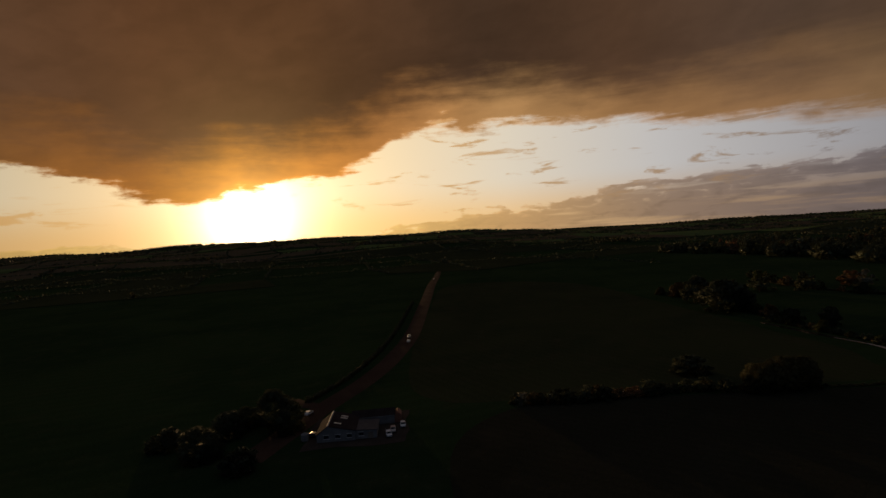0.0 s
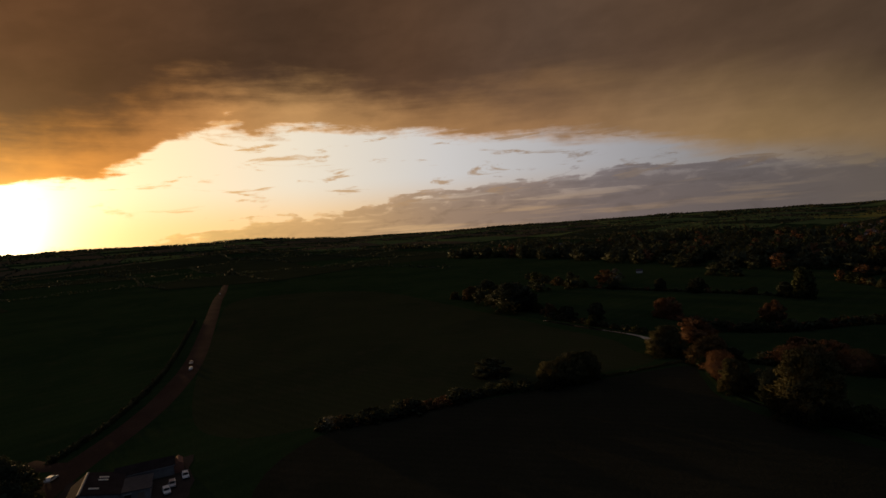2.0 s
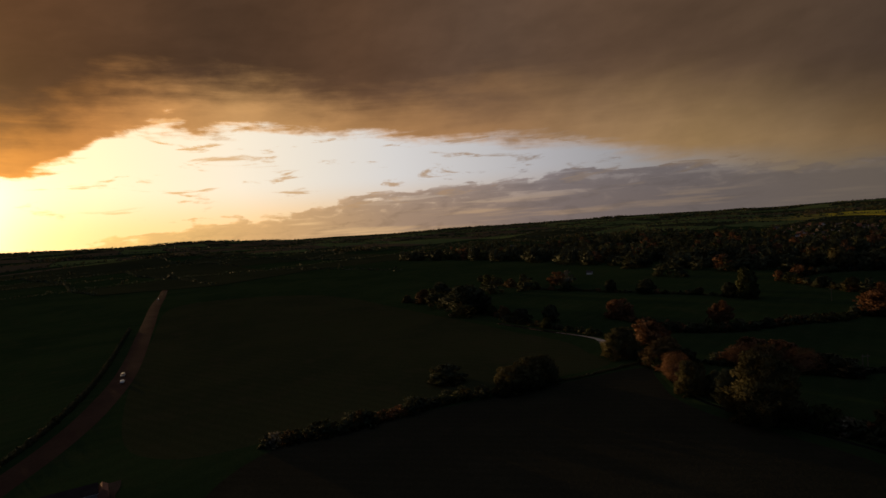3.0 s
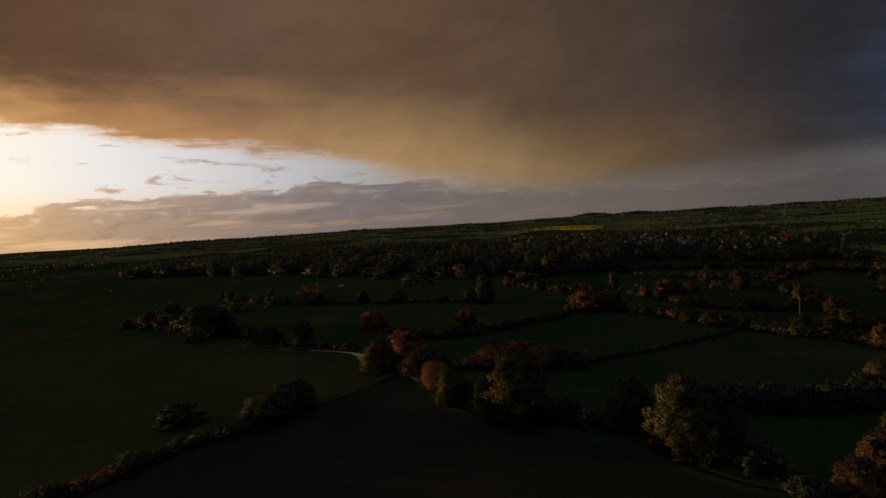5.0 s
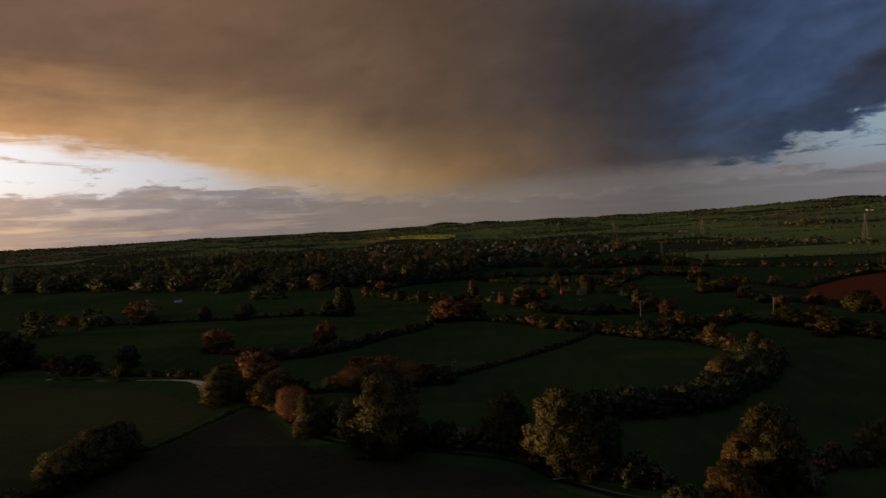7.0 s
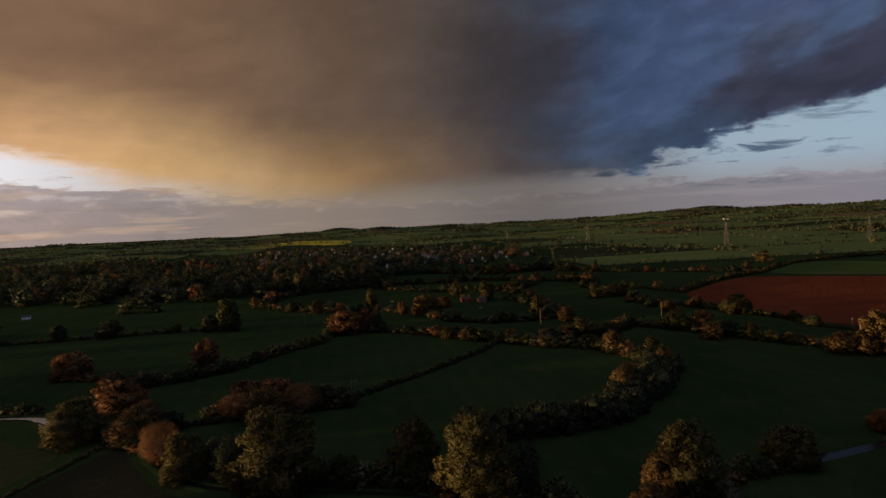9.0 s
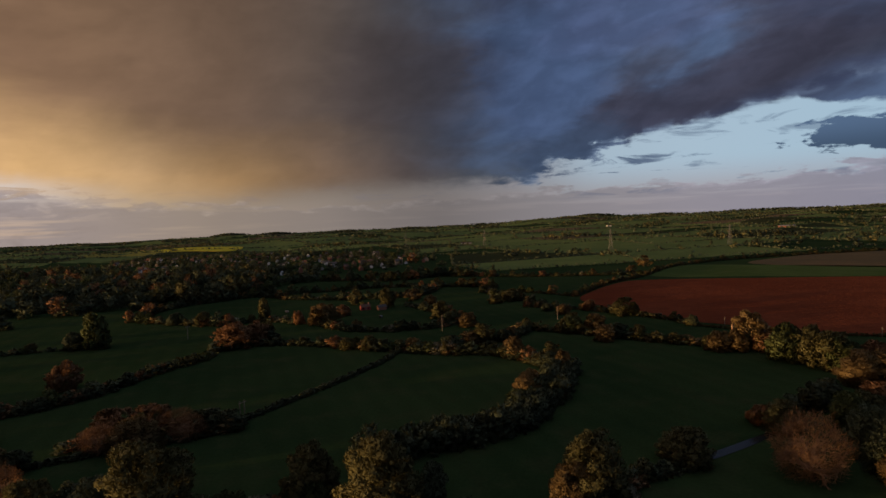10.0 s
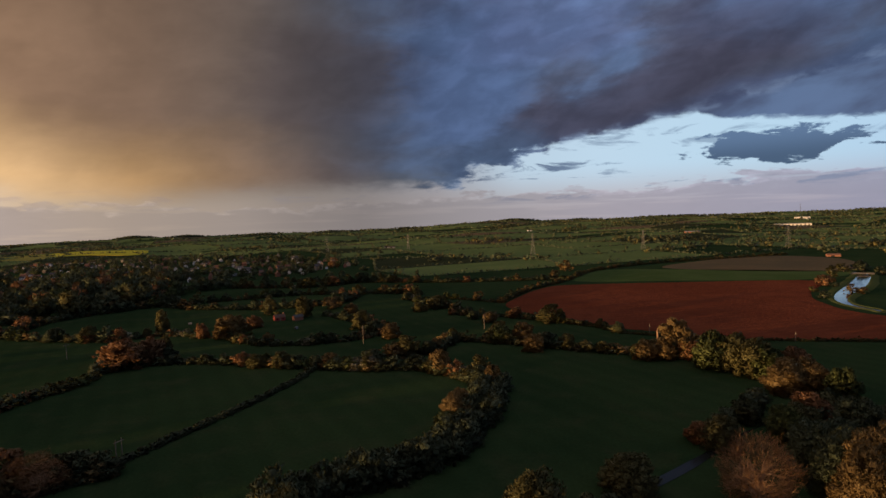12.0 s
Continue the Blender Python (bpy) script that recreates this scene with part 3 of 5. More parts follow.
def ribbon(name, line, profile, mat, label, category, step=6.0, kind="structure", wobble=0.0, widths=(1.0, 1.0)):
    """A strip along a line; profile: pairs of offset across and height."""
    pts = curve_points(line, step)
    v, f = [], []
    m = len(profile)
    rng = random.Random(len(pts))
    for i, p in enumerate(pts):
        d = (pts[min(i + 1, len(pts) - 1)] - pts[max(i - 1, 0)]).normalized()
        side = Vector((d.y, -d.x, 0))
        for off, h in profile:
            q = p + side * off * (1 + rng.uniform(-wobble, wobble)) * float(np.interp(i / len(pts), np.linspace(0, 1, len(widths)), widths))
            v.append((q.x, q.y, float(land(q.x, q.y)) + h))
    for i in range(len(pts) - 1):
        for j in range(m - 1):
            f.append((i * m + j, i * m + j + 1, (i + 1) * m + j + 1, (i + 1) * m + j))
    return tagged(new(name, mesh_of(name, v, np.array(f)[:, ::-1], mat, True)), label, category, kind=kind)


ROAD_LINE = [(-150, -80), (-178, -76), (-199, -73), (-236, -66), (-280, -63), (-349, -65), (-500, -80), (-730, -102), (-1100, -120), (-1700, -60)]
ribbon("road", ROAD_LINE, [(-5.4, -0.05), (-4.3, 0.1), (0, 0.18), (4.3, 0.1), (5.4, -0.05)], ROAD, "dusty country road with the flare's red in its colour", "road", widths=(1, 1, 1, 0.75, 0.6, 0.5, 0.4))
ribbon("road", [(-199, -73), (-203, -83), (-208, -90)], [(-3.4, -0.05), (-2.6, 0.12), (0, 0.2), (2.6, 0.12), (3.4, -0.05)], ROAD, "side track joining the road", "road", 3.0)
STREAM = [(-330, 140), (-292, 151), (-270, 159), (-252, 160), (-226, 150), (-206, 152), (-172, 136), (-150, 134), (-110, 141), (-92, 135), (-68, 136), (-44, 165), (-19, 180), (0, 194),
          (12, 204), (28, 215), (40, 228)]
STREAM_WIDTHS = (0.8, 1.0, 1.0, 0.45, 0.4, 0.4, 0.4, 0.4, 0.4, 0.4, 0.45, 0.8, 0.75, 0.15, 0.1)
BANK = [(-7.5, -0.05), (-3.6, 0.24), (-2.8, 0.22), (-1.8, -0.05)]
ribbon("water_1", STREAM, [(-1.9, 0.1), (1.9, 0.1)], WATER, "narrow dark stream between trees", "stream", 4.0, widths=STREAM_WIDTHS)
ribbon("bank_1", STREAM, BANK, GRASS, "grassy stream bank", "river bank", 4.0, wobble=0.12, widths=STREAM_WIDTHS)
ribbon("bank_2", STREAM, [(-a, h) for a, h in reversed(BANK)], GRASS, "grassy stream bank", "river bank", 4.0, wobble=0.12, widths=STREAM_WIDTHS)
# A pale strip laid over the dark stream at its bend.
ribbon("water_3", [(-284, 153), (-268, 159), (-256, 160.5), (-245, 158), (-238, 155)], [(-2.6, 0.2), (0, 0.26), (2.4, 0.2)], PALE_BEND, "pale stretch in the bend of the stream", "stream", 2.0, wobble=0.25, widths=(0.06, 0.12, 0.4, 1.2, 0.8))
RIVER = [(338, 588), (322, 561), (271, 501), (231, 460), (207, 432), (195, 408), (195, 386), (199, 376), (259, 366)]
RIVER_WIDTHS = (0.8, 0.85, 1.0, 1.0, 0.75, 0.4, 0.3, 0.3)
ribbon("water_2", RIVER, [(-6, 0.1), (6, 0.1)], RIVER_WATER, "bright bend of the river reflecting the sky", "river", 4.0, widths=RIVER_WIDTHS)
ribbon("bank_3", RIVER, [(-13, -0.05), (-8.5, 0.7), (-7, 0.6), (-5.6, -0.05)], VERGE, "grassy river bank", "river bank", 4.0, wobble=0.05, widths=RIVER_WIDTHS)
ribbon("bank_4", RIVER, [(5.6, -0.05), (7, 0.6), (8.5, 0.7), (13, -0.05)], VERGE, "grassy river bank", "river bank", 4.0, wobble=0.05, widths=RIVER_WIDTHS)

# ---- trees ----


def leaf_quads(rng, centres, out, size):
    """Small bent leaf clumps at the centres, facing roughly outward."""
    n = len(centres)
    nor = out / (np.linalg.norm(out, axis=1, keepdims=True) + 1e-6) + rng.normal(0, 0.24, (n, 3))
    nor /= np.linalg.norm(nor, axis=1, keepdims=True) + 1e-6
    t = np.cross(nor, rng.normal(0, 1, (n, 3)))
    t /= np.linalg.norm(t, axis=1, keepdims=True) + 1e-6
    b = np.cross(nor, t)
    s = np.asarray(size).reshape(-1, 1) * rng.uniform(0.6, 1.3, (n, 1))
    j = rng.uniform(0.6, 1.2, (n, 4, 1))
    v = np.stack([centres + t * s * j[:, 0] * 0.9, centres + b * s * j[:, 1] * 0.7 + nor * s * 0.15, centres - t * s * j[:, 2] * 0.9, centres - b * s * j[:, 3] * 0.7 + nor * s * 0.15], 1)
    return v.reshape(-1, 3)


def quads(n):
    return np.arange(n * 4, dtype=np.int32).reshape(-1, 4)


def tube(v, f, a, b, ra, rb, sides=5):
    d = (b - a).normalized()
    s = d.orthogonal().normalized()
    t = d.cross(s)
    k = len(v)
    for p, r in ((a, ra), (b, rb)):
        for i in range(sides):
            w = 2 * math.pi * i / sides
            v.append(p + (s * math.cos(w) + t * math.sin(w)) * r)
    for i in range(sides):
        j = (i + 1) % sides
        f.append((k + i, k + j, k + sides + j, k + sides + i))


def ball(n):
    """A round lump of n x n quads on each of six sides: unit vertices and faces."""
    v, f = [], []
    for axis in range(3):
        for sign in (-1, 1):
            base = len(v)
            for i in range(n + 1):
                for j in range(n + 1):
                    p = [0.0, 0.0, 0.0]
                    p[axis], p[(axis + 1) % 3], p[(axis + 2) % 3] = sign, math.tan((2 * i / n - 1) * math.pi / 4), math.tan((2 * j / n - 1) * math.pi / 4)
                    v.append(p)
            for i in range(n):
                for j in range(n):
                    k = base + i * (n + 1) + j
                    q = (k, k + n + 1, k + n + 2, k + 1)
                    f.append(q if sign > 0 else q[::-1])
    v = np.array(v)
    return v / np.linalg.norm(v, axis=1, keepdims=True), np.array(f, np.int32)


def sprays(rng, centres, out, size):
    """Slender leafy sprays at the centres, pointing outward and up: three corners each."""
    n = len(centres)
    d = out / (np.linalg.norm(out, axis=1, keepdims=True) + 1e-6) * 0.8 + rng.normal(0, 0.55, (n, 3)) + np.array([0, 0, 0.45])
    d /= np.linalg.norm(d, axis=1, keepdims=True) + 1e-6
    t = np.cross(d, rng.normal(0, 1, (n, 3)))
    t /= np.linalg.norm(t, axis=1, keepdims=True) + 1e-6
    l, w = size * rng.uniform(0.5, 1.15, (n, 1)), size * rng.uniform(0.22, 0.5, (n, 1))
    return np.stack([centres - d * l + t * w, centres - d * l - t * w, centres + d * l], 1).reshape(-1, 3)


def crown_arrays(seed, lobes, fine, count, leaf, big=(0.16, 0.36), flat=False):
    """A lobed crown ten metres high and nine wide, leafy down to the ground: a shaded middle with feathery sprays all over it."""
    rng = np.random.default_rng(seed)
    bv, bf = ball(fine)
    bf = np.concatenate([bf[:, [0, 1, 2]], bf[:, [0, 2, 3]]])
    V, F, N, at = [], [], [], 0
    leaf_c, leaf_o = [], []
    sizes = rng.uniform(*big, lobes) * 4.4
    total = (sizes ** 2).sum()
    order = rng.permutation(lobes)
    tilt = rng.normal(0, 0.09, 2)
    mid = np.array([0, 0, 4.0])
    for i in range(lobes):
        r = sizes[i]
        # an egg standing on the ground, widest below its middle
        z = ((order[i] + rng.uniform(0.1, 0.9)) / lobes) ** (1.3 if flat else 0.95)
        reach = 4.5 * math.sqrt(max(0.0, 1 - (max(0.0, z - 0.28) / 0.735) ** 2)) * (0.86 + 0.14 * min(1, z / 0.3))
        w = order[i] * 2.4 + rng.normal(0, 0.35)
        k = max(0.1, reach - r * 0.8) * rng.uniform(0.7, 1.08)
        c = np.array([math.cos(w) * k + tilt[0] * z * 10, math.sin(w) * k + tilt[1] * z * 10, max(r * 0.55, min(z * 10, 10 - r) * rng.uniform(0.9, 1.08))])
        p = c + bv * r * 0.6
        V.append(p)
        F.append(bf + at)
        at += len(p)
        lean = (c - mid) / 5.0
        N.append(bv * 0.3 + lean)
        m = int(count * r * r / total)
        e = rng.normal(0, 1, (m, 3))
        e = e / np.linalg.norm(e, axis=1, keepdims=True) + lean * 0.35
        e /= np.linalg.norm(e, axis=1, keepdims=True)
        leaf_c.append(c + e * r * (1.18 - 0.5 * rng.uniform(0, 1, (m, 1)) ** 1.1))
        leaf_o.append(e * 0.3 + lean)
    # a plain middle, so that no light falls through
    p = bv * np.array([1.6, 1.6, 2.2]) + mid
    V.append(p)
    F.append(bf + at)
    N.append(bv)
    at += len(p)
    e = rng.normal(0, 1, (count // 4, 3))
    e /= np.linalg.norm(e, axis=1, keepdims=True)
    leaf_c.append(mid + e * np.array([3.0, 3.0, 3.8]) * rng.uniform(0.65, 1.12, (len(e), 1)))
    leaf_o.append(e)
    c, o = np.concatenate(leaf_c), np.concatenate(leaf_o)
    keep = c[:, 2] > 0.05
    c, o = c[keep], o[keep]
    V.append(sprays(rng, c, o, rng.uniform(0.7, 1.25, (len(c), 1)) * leaf))
    F.append(np.arange(len(c) * 3).reshape(-1, 3) + at)
    n = np.concatenate(N)
    n /= np.linalg.norm(n, axis=1, keepdims=True) + 1e-6
    v, f, n = np.concatenate(V), np.concatenate(F), np.concatenate([n, soft_normals(rng, o, 3)])
    lo, hi = np.percentile(v, 1, axis=0), np.percentile(v, 99, axis=0)
    v[:, 2] *= 10 / hi[2]
    v[:, :2] *= 9 / (hi[:2] - lo[:2]).max()
    return v, f, n


def branch(v, f, rng, p, d, length, r, level, tips):
    q = p + d * length
    tube(v, f, p, q, r, r * 0.62, 5 if level > 1 else 3)
    if level == 0:
        tips.append(q)
        return
    for i in range(rng.choice((3, 3, 4))):
        e = (d + Vector((rng.gauss(0, 0.55), rng.gauss(0, 0.55), rng.gauss(0.1, 0.35)))).normalized()
        branch(v, f, rng, p + d * length * rng.uniform(0.6, 1.0), e, length * rng.uniform(0.6, 0.8), r * 0.55, level - 1, tips)


def tree_meshes(leafy, seed, lobes, fine, count, leaf, sparse=False):
    """Meshes of a trunk with limbs and of its crown, ten metres high."""
    rnd, rng = random.Random(seed), np.random.default_rng(seed)
    v, f, tips = [], [], []
    if sparse:
        tube(v, f, Vector((0, 0, -0.4)), Vector((0, 0, 1.5)), 0.34, 0.26, 8)
        for i in range(17):
            w = i * 2.4 + rnd.random()
            up = rnd.uniform(0.08, 1.5)
            d = Vector((math.cos(w) * math.cos(up), math.sin(w) * math.cos(up), math.sin(up)))
            branch(v, f, rnd, Vector((0, 0, 0.7 + 0.6 * up)), d, rnd.uniform(1.9, 2.3), 0.22, 3, tips)
        # fine twigs in a dome round the limbs, thicker towards its rim
        e = rng.normal(0, 1, (count, 3))
        e /= np.linalg.norm(e, axis=1, keepdims=True)
        swell = 1 + 0.1 * np.sin(e[:, :1] * 5 + seed) * np.sin(e[:, 1:2] * 6) + 0.08 * np.sin(e[:, 2:] * 8 + seed)
        c = e * np.array([4.8, 4.8, 5.0]) * swell * rng.uniform(0.3, 1.0, (count, 1)) ** 0.35 + np.array([0, 0, 4.3]) + rng.normal(0, 0.2, (count, 3))
        c = c[c[:, 2] > 0.3]
        count = len(c)
        o = (c - np.array([0, 0, 3.0])) / 4.5 + rng.normal(0, 0.25, (count, 3))
        # each twig a slender blade that points outward and up
        d = o / (np.linalg.norm(o, axis=1, keepdims=True) + 1e-6) + rng.normal(0, 0.45, o.shape) + np.array([0, 0, 0.25])
        d /= np.linalg.norm(d, axis=1, keepdims=True)
        t = np.cross(d, rng.normal(0, 1, o.shape))
        t /= np.linalg.norm(t, axis=1, keepdims=True) + 1e-6
        l, w = rng.uniform(0.45, 1.05, (count, 1)), rng.uniform(0.013, 0.03, (count, 1))
        cv = np.stack([c - d * l * 0.5, c + t * w, c + d * l * 0.5, c - t * w], 1).reshape(-1, 3)
        cf, cn = quads(count), soft_normals(rng, o)
        lo, hi = cv.min(0), cv.max(0)
        k = np.array([9 / (hi[:2] - lo[:2]).max()] * 2 + [10 / hi[2]])
        cv = cv * k
        tv = np.array([tuple(p) for p in v]) * k
    else:
        tube(v, f, Vector((0, 0, -0.4)), Vector((0.1, 0, 2.6)), 0.32, 0.24, 7)
        for i in range(6):
            w = i * 2.4 + rnd.random()
            a = Vector((0.08, 0, 1.4 + 0.16 * i))
            m = a + Vector((math.cos(w) * 1.3, math.sin(w) * 1.3, rnd.uniform(0.9, 1.8)))
            tube(v, f, a, m, 0.13, 0.09)
            tube(v, f, m, m + Vector((math.cos(w) * 1.2, math.sin(w) * 1.2, rnd.uniform(1.2, 2.4))), 0.09, 0.04, 4)
        tv = np.array([tuple(p) for p in v])
        cv, cf, cn = crown_arrays(seed, lobes, fine, count, leaf, (0.1, 0.3))
    return mesh_of("trunk", tv, np.array(f), PALE_BARK if sparse else BARK, True), mesh_of("crown", cv, cf, LEAF[leafy], True, cn)


KINDS = {
    "orange": ("tree with copper-brown spring leaves", False), "olive": ("rounded tree with olive-yellow leaves", False), "green": ("full tree with fresh green leaves", False),
    "russet": ("half-bare tree with russet twigs", True), "dark": ("dark dense bushy tree", False), "pale": ("small tree in pale blossom", False),
}
# fine crowns for the trees that come near, coarser ones further off
STOCK = {("near", k): [tree_meshes(k, 11 * i + 3 + len(k), 60 + 12 * i, 1, 14500, 0.22) if not sp else tree_meshes(k, 11 * i + 3, 0, 0, 9500, 0.095, True) for i in range(3)] for k, (_, sp) in KINDS.items()}
STOCK.update({("mid", k): [tree_meshes(k, 17 * i + 5 + len(k), 30 + 4 * i, 1, 3000, 0.5) for i in range(4)] for k in KINDS})
STOCK.update({("far", k): [tree_meshes(k, 19 * i + 7 + len(k), 12, 1, 480, 0.85) for i in range(3)] for k in KINDS})
# squat shrubs that make up the hedges


def shrub_mesh(kind, seed, lobes, count, leaf):
    v, f, n = crown_arrays(seed, lobes, 1, count, leaf, (0.2, 0.42), True)
    return mesh_of("shrub", v, f, LEAF[kind], True, n)


SHRUBS = {(d, k): [shrub_mesh(k, 23 * i + len(k), 12 if d == "near" else 6, 430 if d == "near" else 140, 0.78 if d == "near" else 1.45) for i in range(3)] for k in KINDS for d in ("near", "far")}
HEDGE_MIX = {"deep": ("dark",), "dark": ("dark", "dark", "dark", "olive", "dark", "green", "dark", "dark", "dark", "russet", "olive", "dark", "dark", "dark", "orange", "dark", "pale"), "olive": ("olive", "olive", "dark", "orange", "olive", "dark"), "russet": ("russet", "russet", "dark", "orange"),
             "green": ("green", "dark", "olive", "green")}
tree_rng = random.Random(5)


def plant(kind, x, y, height, width, where, group="meadow trees", name="tree"):
    d = math.hypot(x + 60, y - 40)
    trunk, crown = tree_rng.choice(STOCK[("near" if d < 190 and height > 7 or d < 240 and height > 11 else "mid" if d < 420 and height > 5 else "far"), kind])
    ob = new(name)
    ob.matrix_basis = Matrix.Translation((x, y, float(land(x, y)))) @ pose(0, 0, 0, 0, 0, tree_rng.uniform(0, 360)) @ Matrix.Diagonal((width / 8.2, width / 8.2 * tree_rng.uniform(0.88, 1.1), height / 10, 1))
    for piece, me in (("trunk", trunk), ("crown", crown)):
        new(piece, me).parent = ob
    return tagged(ob, KINDS[kind][0].replace("tree", name) + " " + where, name, group)


OLIVE_BANK = [(-223, 148, 12.2, 15.1), (5, 198, 8.2, 9.3), (-27, 176, 8.3, 11.7), (-141, 135, 19, 18.5), (49, 262, 13.9, 12.9), (45, 270, 14.7, 11.6), (-9, 316, 6.8, 7.6), (-40, 340, 9.5, 10.6),
              (-169, 136, 11.0, 10.7), (-51, 152, 17.1, 13.4), (-111, 149, 14.8, 12.0), (-93, 141, 19.8, 16.3), (-84, 314, 9.0, 10.2), (-53, 275, 7.9, 7.1)]
OLIVE_FIELD = [(-4, 385, 10.3, 14.4), (-74, 452, 9.1, 12.3), (-84, 443, 6.5, 10.4), (-118, 385, 11.0, 10.2), (-164, 434, 14.6, 10.2), (-110, 295, 5.0, 7.5), (-209, 328, 10.2, 8.5), (-237, 385, 15.1, 7.5),
               (-194, 452, 14.4, 13.2), (-151, 301, 5.6, 8.7), (-140, 299, 6.6, 8.6), (290, 559, 10.4, 9.4), (-205, 85, 10.3, 13.0), (-207, 94, 10.7, 13.1), (-208, 102, 10.6, 9.7)]
ORANGE_BANK = [(10, 305, 4.2, 6.5), (37, 294, 16.5, 14.4), (20, 165, 18.8, 13.3), (15, 160, 15.0, 11), (58, 238, 11.2, 11.8), (19, 290, 8.4, 9.3), (28, 289, 9.1, 9.7), (48, 239, 11.2, 12.6), (-26, 312, 8.1, 9.1), (-28, 335, 9.4, 10.5), (-56, 148, 12.0, 8.2), (-57, 136, 8.6, 11.2), (-204, 152, 11.0, 14.0), (-49, 259, 7.7, 7.2), (-68, 279, 9.4, 7.7)]
ORANGE_FIELD = [(-39, 392, 6.3, 8.7), (-133, 444, 6.9, 8.9), (-152, 472, 9.1, 15.5), (-97, 355, 8.1, 10.6), (-90, 311, 5.3, 10.6), (-120, 298, 5.9, 8.1), (-64, 225, 9.0, 9.6), (-188, 372, 12.8, 17.1),
                (-196, 369, 8.2, 7.8), (-119, 645, 7.3, 14.6), (78, 705, 13.4, 14.7), (47, 623, 9.4, 10.6), (234, 459, 6.7, 7.5), (-70, 292, 7.2, 8.6)]
GREEN_ALL = [(39, 273, 15.3, 11.8), (52, 257, 12.3, 8.8), (62, 231, 10.8, 9.6), (25, 201, 9.6, 9.5), (-66, 219, 5.2, 7.9), (-309, 536, 10.9, 11.9), (-297, 309, 19.6, 13.1)]
RUSSET_ALL = [(73, 270, 7.9, 9.4), (41, 213, 8.9, 9.9), (-1, 170, 16.2, 16.7), (-222, 308, 9.7, 10.0), (-216, 312, 10.7, 12.8), (-208, 316, 11.7, 11.4), (-187, 401, 7.2, 10.0), (-232, 878, 17.0, 13.6), (-178, 181, 8.7, 13.6),
              (-172, 192, 8.0, 12.8), (-230, 173, 10.9, 16.1), (-184, 143, 11.5, 11.0), (-252, 234, 11.6, 10.8), (-214, 308, 12.8, 17), (-466, 264, 12.6, 15.3), (-297, 206, 10.5, 17.0)]
DARK_NEAR = [(17, 172, 14.0, 12), (19, 181, 11.9, 11.0), (22, 215, 7.8, 8.7), (-48, 406, 5.1, 8.0), (-107, 369, 7.2, 9.8), (-99, 294, 7.5, 10.4), (-79, 291, 5.4, 8.3), (-157, 657, 11.2, 16.2), (-164, 195, 6.3, 11.7), (-158, 140, 10.4, 8.3),
             (-201, 163, 5.7, 9.0), (-206, 324, 6.4, 11.3), (-86, 147, 11.2, 6.9), (-78, 140, 6.3, 6.6), (-205, 74, 4.5, 6.2), (-197, 8, 4.2, 4.0), (-198, 16, 5.0, 7.4), (-199, 30, 4.8, 7.6)]
DARK_FAR = [(-442, 364, 14.1, 16.7), (-423, 369, 9.7, 14.1), (-525, 396, 17.3, 16.9), (-377, 138, 19.5, 30.4), (-418, 135, 18.7, 18.8), (-454, 226, 14.4, 13.6), (-459, 194, 11.6, 16.2), (-324, 152, 8.2, 12.1), (-313, 167, 9.9, 9.6),
            (-231, 69, 6.7, 13.3), (-174, -78, 14.0, 12.6), (-171, -97, 8.1, 10.3), (-152, -95, 8.7, 11.6), (-144, -79, 6.5, 8.7), (-181, -92, 7.3, 9.1), (-160, -112, 6.4, 9.7)]
PALE_ALL = [(-61, 276, 4.6, 8.3), (-44, 151, 6.0, 4.0), (-456, 269, 13.5, 13.5)]
for kind, rows, where, group in (
        ("olive", OLIVE_BANK, "beside the stream", "stream-side trees"), ("olive", OLIVE_FIELD, "in a hedgerow", "hedgerow trees"), ("orange", ORANGE_BANK, "beside the stream", "stream-side trees"),
        ("orange", ORANGE_FIELD, "in a hedgerow", "hedgerow trees"), ("green", GREEN_ALL, "in the meadows", "meadow trees"), ("russet", RUSSET_ALL, "in the meadows", "meadow trees"),
        ("dark", DARK_NEAR, "along a ditch", "ditch-side trees"), ("dark", DARK_FAR, "at a field edge", "field-edge trees"), ("pale", PALE_ALL, "among taller trees", "blossoming trees")):
    for row in rows:
        plant(kind, *row, where, group)

# ---- hedges ----


